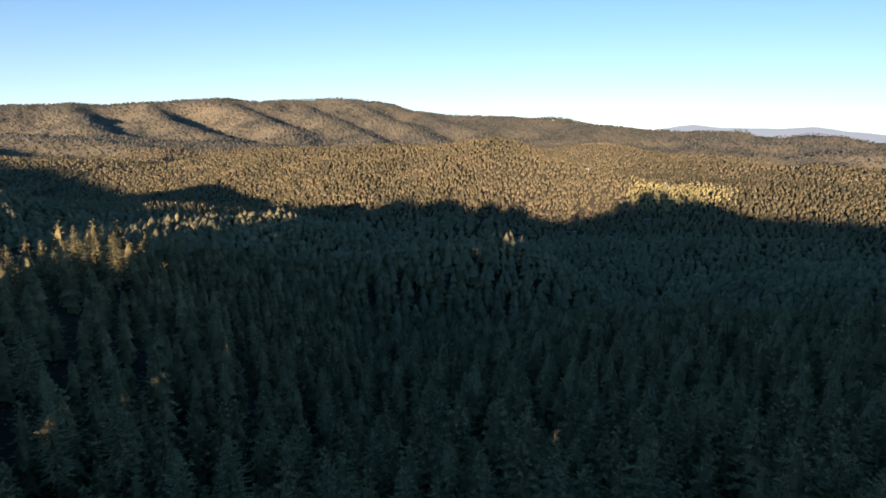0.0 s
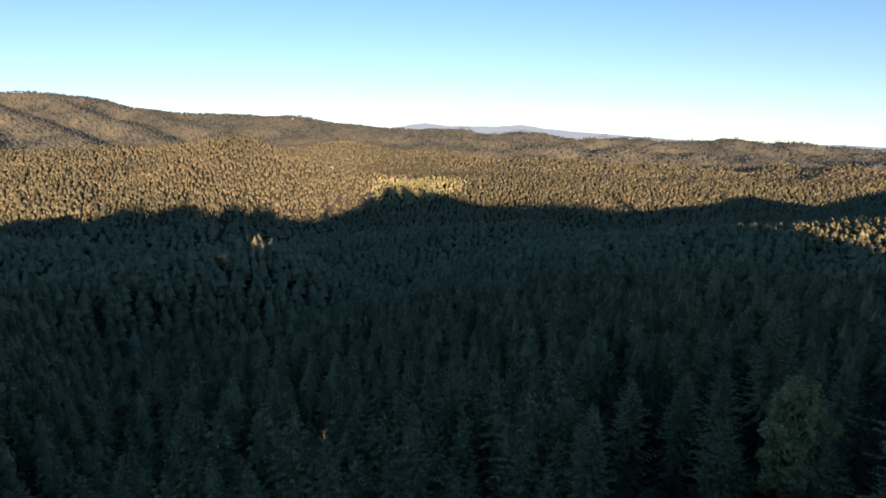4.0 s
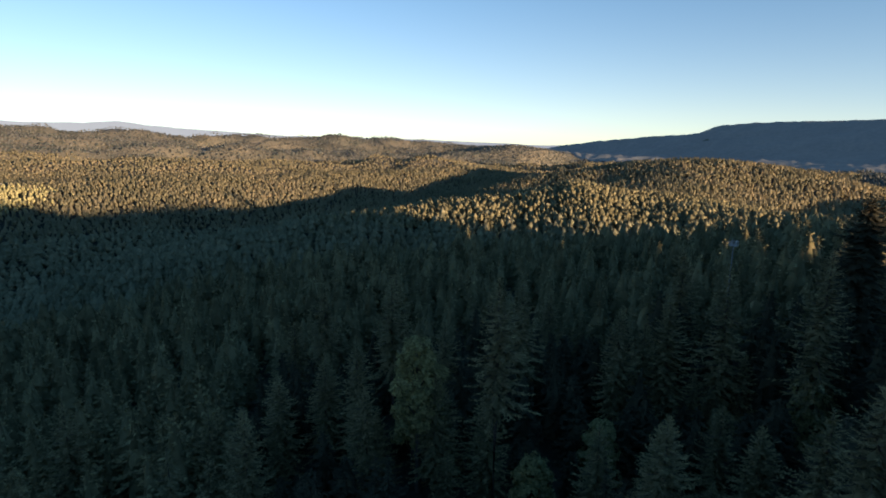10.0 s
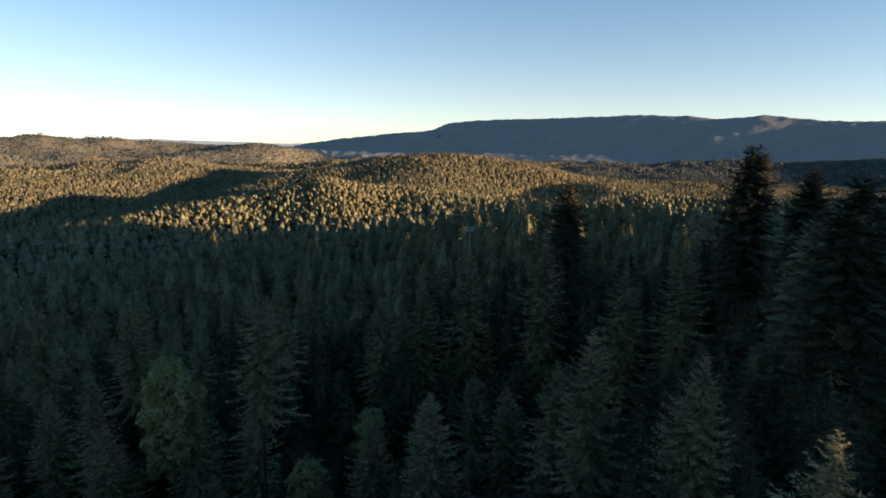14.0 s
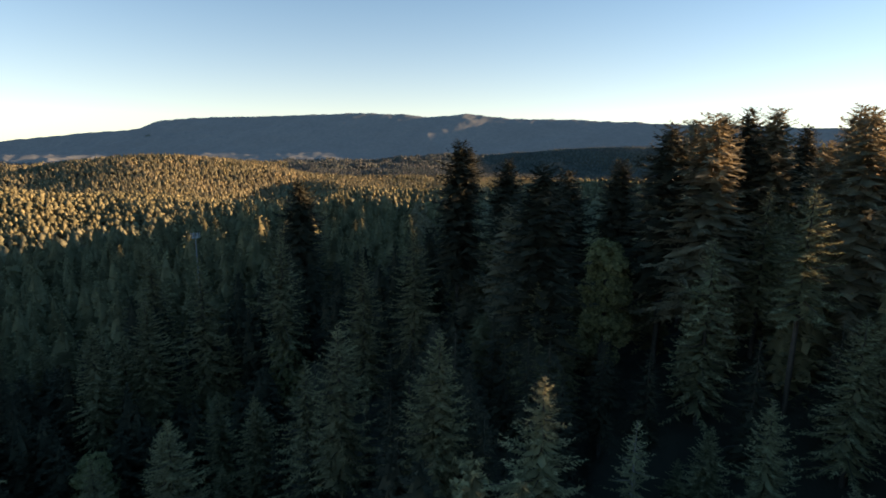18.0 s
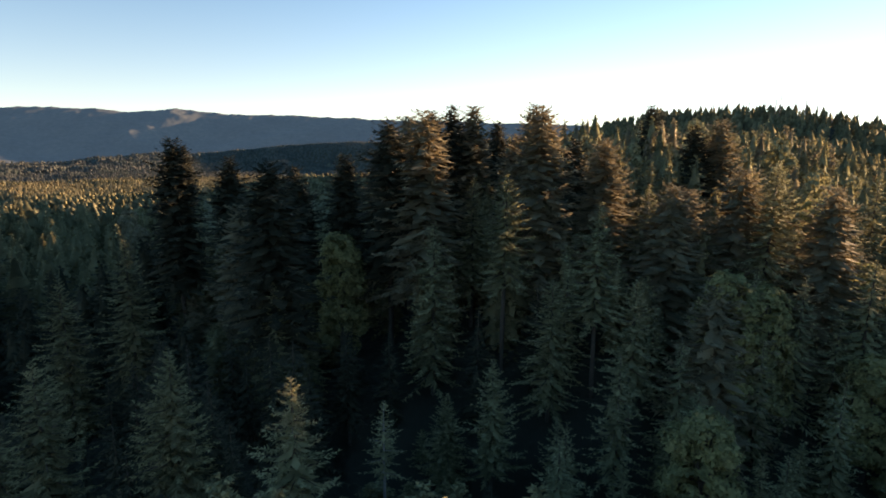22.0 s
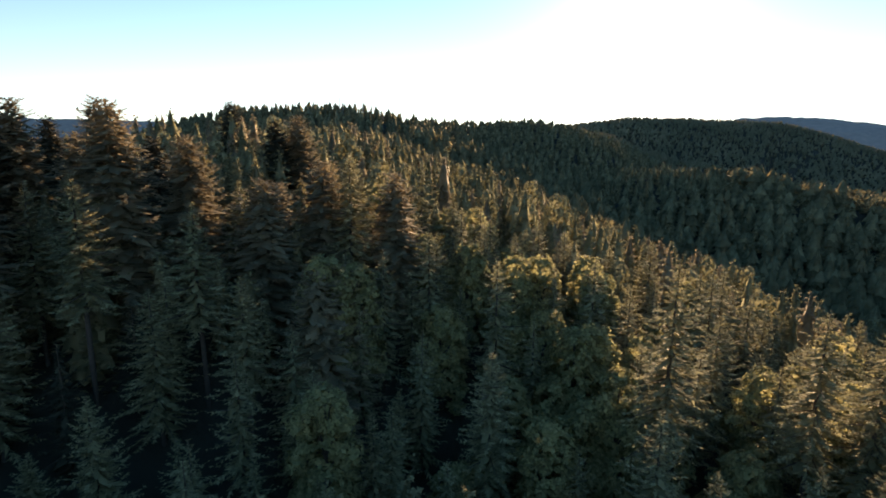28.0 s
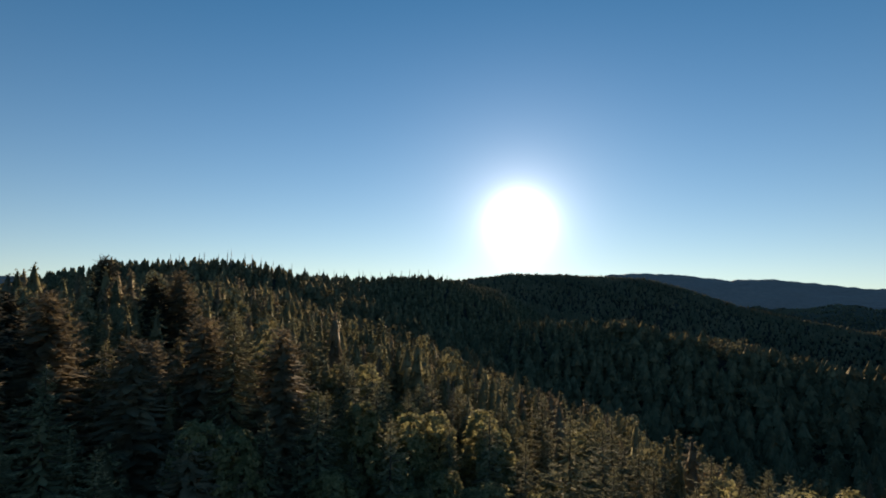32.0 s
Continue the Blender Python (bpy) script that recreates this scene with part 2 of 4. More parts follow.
def canopy(x, y):
    """Height of the treetops over the plan, relative to the eye."""
    r = np.hypot(x, y)
    turn = np.degrees(np.arctan2(x, y))
    far = np.clip((r - 700) / 1500, 0, 1)
    wx = x + far * 45 * fbm(x, y, 260, 3, 11)
    wy = y + far * 45 * fbm(x, y, 260, 3, 23)
    floor = np.interp(turn % 360, [0, 12, 25, 40, 52, 62, 80, 100, 120, 140, 170, 200, 230, 290, 330, 350, 360], [-172, -188, -212, -196, -160, -135, -112, -97, -102, -125, -155, -170, -160, -150, -155, -165, -172]) - 0.02 * np.clip(r - 900, 0, 3500)
    # the slope below the drone, falling away to its rim
    rim = np.interp(turn, EDGE[:, 0], EDGE[:, 1])
    rim_z = rim * np.tan(np.radians(np.interp(turn, EDGE[:, 0], EDGE[:, 2])))
    own = np.where(r < rim, -60 + (rim_z + 60) * (r / rim) ** 1.1, rim_z - 0.36 * (np.hypot(r - rim, 25) - 25))
    total, k = floor.astype(float), 5.0 + 6 * far
    below = np.full(x.shape, 60.0)
    for line, slope, top in [(None, 0, 0)] + RIDGES:
        if line is None:
            z = h = own
        else:
            best = np.full(x.shape, 1e12)
            z = np.zeros(x.shape)
            for p, q in zip(line[:-1], line[1:]):
                e = q - p
                s = np.clip(((wx - p[0]) * e[0] + (wy - p[1]) * e[1]) / (e[0] ** 2 + e[1] ** 2), 0, 1)
                d2 = (wx - p[0] - s * e[0]) ** 2 + (wy - p[1] - s * e[1]) ** 2
                near = d2 < best
                best = np.where(near, d2, best)
                z = np.where(near, p[2] + s * e[2], z)
            h = z - slope * (np.sqrt(best + top * top) - top)
        below = np.where(h > total, z - h, below)
        total = np.where(total > h, total, h) + k * np.log1p(np.exp(-np.abs(total - h) / k)) * np.clip(1 - np.abs(total - h) / 80, 0, 1)
    for az, d, rise, wide in MOUNDS:
        q = (x - d * math.sin(radians(az))) ** 2 + (y - d * math.cos(radians(az))) ** 2
        total = total + rise * np.exp(-q / (wide * wide))
    rolling = 0.85 * np.exp(-(((turn - 45) / 24) ** 4)) * np.clip((r - 1350) / 400, 0, 1)
    gully = np.clip(below / 70, 0.05 + rolling, 1) * np.clip((r - 420) / 500, 0, 1)
    gully = gully * (1 - 0.6 * np.exp(-(((turn - 112) / 36) ** 4)) * np.clip((r - 2000) / 300, 0, 1))
    fine = (1.5 + 2 * far) * fbm(x, y, 60, 3, 5) * np.clip(r / 300, 0.15, 1)
    return total + fine + gully * ((16 + 40 * np.clip((r - 1300) / 700, 0, 1)) * (fbm(x, y, 330, 4, 41, True) - 0.25) + far * 14 * fbm(x, y, 600, 2, 77))


def tree_height(r):
    return np.interp(r, [0, 300, 600, 900, 2000, 4500], [32.0, 28.0, 18.0, 10.0, 7.0, 5.0])


def ground_z(x, y):
    return canopy(x, y) - tree_height(np.hypot(x, y))


# ---- materials ----
def material(name, stops, scale, rough=0.7, bump=0.0, bump_scale=0.0, island=0.0, big=0.0, spec=0.4, thin=0.0):
    """Procedural surface: a colour ramp over grain, darker and lighter pieces, and fine relief."""
    m = bpy.data.materials.new(name)
    m.use_nodes = True
    n, l = m.node_tree.nodes, m.node_tree.links
    b = n["Principled BSDF"]
    b.inputs["Roughness"].default_value = rough
    b.inputs["Specular IOR Level"].default_value = spec
    geo = n.new("ShaderNodeNewGeometry")
    tex = n.new("ShaderNodeTexNoise")
    tex.inputs["Scale"].default_value = scale
    tex.inputs["Detail"].default_value = 5
    l.new(geo.outputs["Position"], tex.inputs["Vector"])
    ramp = n.new("ShaderNodeValToRGB")
    while len(ramp.color_ramp.elements) < len(stops):
        ramp.color_ramp.elements.new(0.5)
    for e, (p, c) in zip(ramp.color_ramp.elements, stops):
        e.position, e.color = p, (*c, 1)
    value = tex.outputs["Fac"]
    if big:
        wide = n.new("ShaderNodeTexNoise")
        wide.inputs["Scale"].default_value = big
        wide.inputs["Detail"].default_value = 3
        l.new(geo.outputs["Position"], wide.inputs["Vector"])
        mix = n.new("ShaderNodeMix")
        mix.inputs["Factor"].default_value = 0.5
        l.new(value, mix.inputs["A"])
        l.new(wide.outputs["Fac"], mix.inputs["B"])
        value = mix.outputs["Result"]
    if island:
        shift = n.new("ShaderNodeMath")
        shift.operation = "MULTIPLY_ADD"
        shift.inputs[1].default_value = island
        l.new(geo.outputs["Random Per Island"], shift.inputs[0])
        lower = n.new("ShaderNodeMath")
        lower.operation = "SUBTRACT"
        lower.inputs[1].default_value = island / 2
        l.new(value, lower.inputs[0])
        l.new(lower.outputs[0], shift.inputs[2])
        value = shift.outputs[0]
    l.new(value, ramp.inputs["Fac"])
    l.new(ramp.outputs["Color"], b.inputs["Base Color"])
    if bump:
        relief = n.new("ShaderNodeTexNoise")
        relief.inputs["Scale"].default_value = bump_scale
        relief.inputs["Detail"].default_value = 4
        l.new(geo.outputs["Position"], relief.inputs["Vector"])
        bn = n.new("ShaderNodeBump")
        bn.inputs["Strength"].default_value = 1.0
        bn.inputs["Distance"].default_value = bump
        l.new(relief.outputs["Fac"], bn.inputs["Height"])
        l.new(bn.outputs["Normal"], b.inputs["Normal"])
    if thin:
        glow = n.new("ShaderNodeBsdfTranslucent")
        l.new(ramp.outputs["Color"], glow.inputs["Color"])
        both = n.new("ShaderNodeMixShader")
        both.inputs["Fac"].default_value = thin
        l.new(b.outputs[0], both.inputs[1])
        l.new(glow.outputs[0], both.inputs[2])
        l.new(both.outputs[0], n["Material Output"].inputs["Surface"])
    return m


NEEDLES = material("conifer_needles", [(0.25, (0.101, 0.088, 0.046)), (0.5, (0.183, 0.159, 0.084)), (0.75, (0.285, 0.242, 0.129))], 0.35, rough=0.9, spec=0.08, island=0.35, big=0.08, thin=0.2)
# pale tips, which also stand in for sky light on the crowns
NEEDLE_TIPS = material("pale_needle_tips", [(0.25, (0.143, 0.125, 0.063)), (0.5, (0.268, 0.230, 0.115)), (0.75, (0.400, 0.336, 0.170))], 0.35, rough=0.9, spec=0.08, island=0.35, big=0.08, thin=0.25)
# olive copies made paler, as if sunlit, for trees on the sunny side
LIT_OLIVE_NEEDLES = material("lit_olive_needles", [(0.25, (0.117, 0.108, 0.056)), (0.5, (0.226, 0.209, 0.112)), (0.75, (0.355, 0.322, 0.174))], 0.35, rough=0.9, spec=0.08, island=0.35, big=0.08, thin=0.24)
LIT_OLIVE_TIPS = material("lit_olive_needle_tips", [(0.25, (0.206, 0.191, 0.103)), (0.5, (0.357, 0.331, 0.183)), (0.75, (0.502, 0.460, 0.255))], 0.35, rough=0.9, spec=0.08, island=0.35, big=0.08, thin=0.45)
# for the dark trees on the rise; on young trees it stands in for shade
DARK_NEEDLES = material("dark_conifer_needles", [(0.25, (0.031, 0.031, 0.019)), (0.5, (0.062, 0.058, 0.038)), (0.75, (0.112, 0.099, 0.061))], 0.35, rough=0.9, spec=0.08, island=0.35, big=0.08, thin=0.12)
RUST_NEEDLES = material("rusty_conifer_needles", [(0.25, (0.139, 0.116, 0.073)), (0.5, (0.252, 0.207, 0.129)), (0.75, (0.377, 0.299, 0.183))], 0.35, rough=0.9, spec=0.08, island=0.35, big=0.08, thin=0.32)
LEAVES = material("evergreen_broad_leaves", [(0.25, (0.156, 0.152, 0.070)), (0.5, (0.290, 0.271, 0.126)), (0.75, (0.438, 0.391, 0.186))], 0.5, rough=0.85, island=0.4, big=0.1, spec=0.1, thin=0.52)
GROVE = material("pale_olive_leaves", [(0.25, (0.20, 0.185, 0.09)), (0.5, (0.30, 0.27, 0.13)), (0.75, (0.38, 0.335, 0.165))], 0.5, rough=0.85, island=0.4, big=0.03, spec=0.1, thin=0.25)
# needle copies paler from valley to hillsides, haze put into the colour
VALLEY = material("valley_needles", [(0.3, (0.138, 0.130, 0.075)), (0.5, (0.209, 0.192, 0.114)), (0.7, (0.297, 0.259, 0.155))], 0.2, rough=0.9, spec=0.08, island=0.2, big=0.02, thin=0.25)
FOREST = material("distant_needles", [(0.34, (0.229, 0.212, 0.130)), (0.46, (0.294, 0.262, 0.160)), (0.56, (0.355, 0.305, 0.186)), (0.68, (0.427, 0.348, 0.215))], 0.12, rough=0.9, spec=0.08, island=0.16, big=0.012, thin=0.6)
BARK = material("redwood_bark", [(0.3, (0.045, 0.034, 0.026)), (0.55, (0.085, 0.064, 0.050)), (0.8, (0.15, 0.12, 0.10))], 1.5, bump=0.03, bump_scale=6, big=0.2)
DEAD = material("weathered_dead_wood", [(0.3, (0.14, 0.12, 0.105)), (0.55, (0.25, 0.22, 0.20)), (0.8, (0.36, 0.33, 0.30))], 1.5, bump=0.02, bump_scale=6, big=0.2)
# far woods greyed and cooled in colour, standing in for haze
HAZE_WOODS = material("haze_toned_far_forest", [(0.36, (0.108, 0.127, 0.110)), (0.5, (0.176, 0.180, 0.152)), (0.66, (0.252, 0.239, 0.197))], 0.10, rough=0.9, spec=0.08, island=0.25, big=0.010, thin=0.5)
SOIL = material("wooded_ground", [(0.3, (0.018, 0.018, 0.011)), (0.5, (0.034, 0.031, 0.020)), (0.62, (0.055, 0.047, 0.030)), (0.75, (0.085, 0.070, 0.046))], 0.05, rough=0.95, bump=4.0, bump_scale=0.09, big=0.006)

# haze put into the colour: the ground pales with distance from the eye
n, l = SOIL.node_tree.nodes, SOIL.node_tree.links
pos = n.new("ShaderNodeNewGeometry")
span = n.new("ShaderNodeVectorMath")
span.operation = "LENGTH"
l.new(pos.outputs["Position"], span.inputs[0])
haze_zone = n.new("ShaderNodeMapRange")
haze_zone.inputs["From Min"].default_value, haze_zone.inputs["From Max"].default_value = 1000.0, 2200.0
l.new(span.outputs["Value"], haze_zone.inputs["Value"])
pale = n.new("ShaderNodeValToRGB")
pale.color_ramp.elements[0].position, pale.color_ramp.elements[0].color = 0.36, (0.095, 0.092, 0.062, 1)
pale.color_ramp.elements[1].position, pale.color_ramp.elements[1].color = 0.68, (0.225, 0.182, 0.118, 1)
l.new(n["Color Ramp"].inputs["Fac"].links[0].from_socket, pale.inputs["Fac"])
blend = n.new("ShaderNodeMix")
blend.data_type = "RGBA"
l.new(haze_zone.outputs["Result"], blend.inputs["Factor"])
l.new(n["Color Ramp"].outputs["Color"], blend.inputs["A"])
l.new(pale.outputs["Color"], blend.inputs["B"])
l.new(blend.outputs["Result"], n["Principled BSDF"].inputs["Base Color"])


# ---- ground: one sheet to the horizon ----
RINGS, SPOKES = 190, 480
rr = np.concatenate([[0.0], 4.0 * (4600 / 4.0) ** (np.linspace(0, 1, RINGS) ** 0.62)])
aa = np.arange(SPOKES) / SPOKES * 2 * math.pi
GR, GA = np.meshgrid(rr[1:], aa, indexing="ij")
GX, GY = GR * np.sin(GA), GR * np.cos(GA)
GC = canopy(GX, GY)
GZ = GC - tree_height(GR)
verts = np.concatenate([[[0, 0, float(ground_z(np.zeros(1), np.zeros(1))[0])]], np.stack([GX, GY, GZ], -1).reshape(-1, 3)])


def mesh_from(name, verts, faces, mat, smooth=False):
    """Quick mesh from arrays; faces: an (n, 3) or (n, 4) array."""
    me = bpy.data.meshes.new(name)
    n, k = faces.shape
    me.vertices.add(len(verts))
    me.vertices.foreach_set("co", np.asarray(verts, np.float32).ravel())
    me.loops.add(n * k)
    me.loops.foreach_set("vertex_index", np.asarray(faces, np.int32).ravel())
    me.polygons.add(n)
    me.polygons.foreach_set("loop_start", np.arange(n, dtype=np.int32) * k)
    if smooth:
        me.polygons.foreach_set("use_smooth", np.ones(n, bool))
    me.update(calc_edges=True)
    me.materials.append(mat)
    return me


i, j = np.meshgrid(np.arange(RINGS - 1), np.arange(SPOKES), indexing="ij")
jn = (j + 1) % SPOKES
quads = np.stack([1 + i * SPOKES + j, 1 + i * SPOKES + jn, 1 + (i + 1) * SPOKES + jn, 1 + (i + 1) * SPOKES + j], -1).reshape(-1, 4)[:, ::-1]
rims = [tuple(q) for q in quads.tolist()] + [(0, 1 + k, 1 + (k + 1) % SPOKES) for k in range(SPOKES)]
ground_me = bpy.data.meshes.new("ground")
ground_me.from_pydata(verts.tolist(), [], rims)
ground_me.polygons.foreach_set("use_smooth", np.ones(len(rims), bool))
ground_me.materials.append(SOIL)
ground = tagged(new("ground", ground_me), "wooded hills and valleys with dark forest floor", "ground", kind="structure")

# ---- farthest ranges, beyond the wooded country; haze put in as blue colour and glow ----
HAZE = bpy.data.materials.new("haze_glow_range")
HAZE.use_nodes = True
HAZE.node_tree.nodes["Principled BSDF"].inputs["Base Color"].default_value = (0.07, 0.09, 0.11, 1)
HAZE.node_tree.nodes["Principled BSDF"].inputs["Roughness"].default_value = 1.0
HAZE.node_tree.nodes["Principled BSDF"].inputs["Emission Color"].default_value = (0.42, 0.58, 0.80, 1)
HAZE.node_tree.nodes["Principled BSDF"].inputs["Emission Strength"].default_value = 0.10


def far_range(spots, dist, seed):
    """A strip of distant mountains: azimuth and elevation of its skyline."""
    az = np.arange(spots[0][0], spots[-1][0], 0.12)
    el = np.interp(az, [p[0] for p in spots], [p[1] for p in spots]) + 0.10 * fbm(az, az * 0, 3.0, 4, seed)
    x, y = np.sin(np.radians(az)) * dist, np.cos(np.radians(az)) * dist
    top = np.stack([x, y, dist * np.tan(np.radians(el))], -1)
    foot = np.stack([x * 0.97, y * 0.97, np.full(len(az), -330.0)], -1)
    k = np.arange(len(az) - 1)
    faces = np.stack([k, k + 1, k + 1 + len(az), k + len(az)], -1)
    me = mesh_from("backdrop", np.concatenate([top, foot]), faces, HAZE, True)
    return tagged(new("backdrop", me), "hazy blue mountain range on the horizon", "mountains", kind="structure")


# air haze put into the far slopes as greyed colour and faint blue emission
AIR = material("haze_glow_mountain", [(0.3, (0.062, 0.068, 0.062)), (0.55, (0.099, 0.099, 0.087)), (0.75, (0.149, 0.130, 0.105))], 0.06, rough=0.95, spec=0.05, big=0.008)
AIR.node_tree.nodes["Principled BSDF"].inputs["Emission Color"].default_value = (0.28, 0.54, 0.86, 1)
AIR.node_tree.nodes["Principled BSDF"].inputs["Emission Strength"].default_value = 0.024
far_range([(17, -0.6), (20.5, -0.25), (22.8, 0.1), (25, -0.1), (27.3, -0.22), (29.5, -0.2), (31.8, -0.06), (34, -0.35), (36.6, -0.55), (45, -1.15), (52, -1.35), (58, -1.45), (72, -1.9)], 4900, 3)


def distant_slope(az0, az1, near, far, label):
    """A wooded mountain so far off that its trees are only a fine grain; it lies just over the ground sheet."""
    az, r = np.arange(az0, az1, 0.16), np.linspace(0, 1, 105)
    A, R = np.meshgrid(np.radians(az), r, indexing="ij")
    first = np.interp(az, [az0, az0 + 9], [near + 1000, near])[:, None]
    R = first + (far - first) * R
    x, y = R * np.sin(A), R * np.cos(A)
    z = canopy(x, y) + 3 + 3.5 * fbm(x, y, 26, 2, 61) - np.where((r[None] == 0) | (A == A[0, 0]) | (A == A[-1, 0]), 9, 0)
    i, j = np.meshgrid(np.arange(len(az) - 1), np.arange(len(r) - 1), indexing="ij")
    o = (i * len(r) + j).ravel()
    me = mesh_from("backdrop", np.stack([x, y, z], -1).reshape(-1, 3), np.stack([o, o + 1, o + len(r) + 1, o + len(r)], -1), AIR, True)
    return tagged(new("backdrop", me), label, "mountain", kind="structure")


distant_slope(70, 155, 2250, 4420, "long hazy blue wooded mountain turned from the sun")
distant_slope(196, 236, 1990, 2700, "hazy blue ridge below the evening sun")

# which places show from the hovering eye: running maximum of the slope along each spoke
TOPS = np.maximum.accumulate(GC / GR, axis=0)


def in_view(x, y, top, slack=0.0):
    r = np.hypot(x, y)
    a = (np.arctan2(x, y) % (2 * math.pi)) / (2 * math.pi) * SPOKES
    ai = np.floor(a).astype(int) % SPOKES
    ri = np.clip(np.searchsorted(rr[1:], r) - 3, 0, RINGS - 1)
    return (top / r > TOPS[ri, ai] - slack) | (r < 120)


def faced(az, margin=6):
    """Azimuths that the turn of the camera takes in."""
    a = (az + 60) % 360
    return (a > 60 - 38 - margin) & (a < 60 + 224 + margin)


# ---- trees: far and middle forest ----
rng = np.random.default_rng(7)


def crown_width(depth):
    """Crown radius, 0 to 1, against the depth below the tip as a share of the height."""
    return float(np.interp(depth, [0, 0.08, 0.25, 0.5, 1.0], [0.03, 0.19, 0.55, 0.93, 1.06]))


def whorl_tree(tiers, points, low=0.3, lean=0.05):
    """A conifer of one unit height and one unit crown radius, as tiers of ragged boughs with raised ends."""
    vs, fs = [], []
    for k in range(tiers):
        f = (k + (rng.random() - 0.5) * 0.4) / tiers
        base = max(0.0, low + (0.95 - low) * f)
        rad = crown_width(1 - base) * (0.85 + 0.3 * rng.random())
        high = min(1.0, base + max((1.0 - low) / tiers * (1.5 if tiers < 4 else 2.3), 0.09 * rad))
        o = len(vs)
        off = (rng.random(2) - 0.5) * lean
        vs.append((off[0], off[1], high if k < tiers - 1 else 1.0))
        turn = rng.random() * 6.28
        m = points * 2
        for q in range(m):
            tip = q % 2 == 0
            a = turn + q / m * 6.283 + (rng.random() - 0.5) * 0.4
            out = rad * ((0.8 + 0.45 * rng.random()) if tip else (0.65 if tiers < 4 else 0.42) + 0.2 * rng.random())
            drop = base + (0.0 if tip else 0.02) + (rng.random() - 0.5) * (0.03 if tiers < 4 else 0.075)
            vs.append((off[0] + out * math.cos(a), off[1] + out * math.sin(a), drop))
        for q in range(m):
            fs.append((o, o + 1 + q, o + 1 + (q + 1) % m))
    return np.array(vs), np.array(fs)


def round_tree(rings, points):
    """A broad crown of lumps, unit height and radius."""
    vs, fs = [], []
    for lump in range(rings):
        a, f = rng.random() * 6.28, rng.random()
        c = np.array([math.cos(a) * 0.45 * (1 - f * 0.5), math.sin(a) * 0.45 * (1 - f * 0.5), 0.35 + 0.4 * f])
        s = 0.34 + 0.2 * rng.random()
        o = len(vs)
        vs.append(c + (0, 0, s * 0.55))
        for q in range(points):
            b = q / points * 6.283
            w = s * (0.8 + 0.4 * rng.random())
            vs.append(c + (w * math.cos(b), w * math.sin(b), 0.1 * (rng.random() - 0.5)))
        vs.append(np.array([c[0] * 0.4, c[1] * 0.4, 0.0]))
        for q in range(points):
            fs.append((o, o + 1 + q, o + 1 + (q + 1) % points))
            fs.append((o + points + 1, o + 1 + (q + 1) % points, o + 1 + q))
    return np.array(vs), np.array(fs)


def plant(name, spots, shapes, mat, label, tips=None):
    """One mesh of many trees. spots: x, y, z, height, radius."""
    vs, fs, slots, count = [], [], [], 0
    pick = rng.integers(0, len(shapes), len(spots))
    spin = rng.random(len(spots)) * 6.283
    for k, (v, f) in enumerate(shapes):
        s = spots[pick == k]
        if not len(s):
            continue
        c, d = np.cos(spin[pick == k])[:, None], np.sin(spin[pick == k])[:, None]
        x = s[:, 0:1] + s[:, 4:5] * (v[:, 0] * c - v[:, 1] * d)
        y = s[:, 1:2] + s[:, 4:5] * (v[:, 0] * d + v[:, 1] * c)
        z = s[:, 2:3] + s[:, 3:4] * v[:, 2]
        vs.append(np.stack([x, y, z], -1).reshape(-1, 3))
        fs.append((f[None] + count + (np.arange(len(s)) * len(v))[:, None, None]).reshape(-1, 3))
        count += len(s) * len(v)
        if tips:
            slots.append(np.tile(tips[k], len(s)))
    me = mesh_from(name, np.concatenate(vs), np.concatenate(fs), mat)
    if tips:
        me.materials.append(NEEDLE_TIPS)
        me.polygons.foreach_set("material_index", np.concatenate(slots).astype(np.int32))
    return tagged(new(name, me), label, "forest", kind="stuff")


def scatter(near, far, gap, unseen=0.05):
    """Jittered spots of trees between two distances; places behind a rise get few."""
    n = int(far / gap)
    gx, gy = np.meshgrid(np.arange(-n, n + 1), np.arange(-n, n + 1))
    x = (gx.ravel() + (rng.random(gx.size) - 0.5) * 0.95) * gap
    y = (gy.ravel() + (rng.random(gx.size) - 0.5) * 0.95) * gap
    d = np.hypot(x, y)
    keep = (d >= near) & (d < far) & (faced(np.degrees(np.arctan2(x, y))) | (rng.random(len(x)) < (0.7 if near < 300 else 0.35 if near < 1500 else 0.0)))
    x, y = x[keep], y[keep]
    top = canopy(x, y)
    tall = tree_height(np.hypot(x, y))
    h = tall * (1 + 0.13 * np.clip(rng.standard_normal(len(x)), -2, 1.6))
    ahead = faced(np.degrees(np.arctan2(x, y)))
    keep = np.where(ahead, in_view(x, y, top - tall + h, 0.012) | (np.hypot(x, y) < 420) | (rng.random(len(x)) < unseen), np.hypot(x, y) < 1500)
    x, y, z, h, ahead = x[keep], y[keep], (top - tall)[keep], h[keep], ahead[keep]
    # trees out of view are widened so that few can block the sun
    rad = (4.3 + 1.9 * rng.random(len(x))) * np.where(ahead, 1.0, 1.7)
    return np.stack([x, y, z, h, rad], -1)


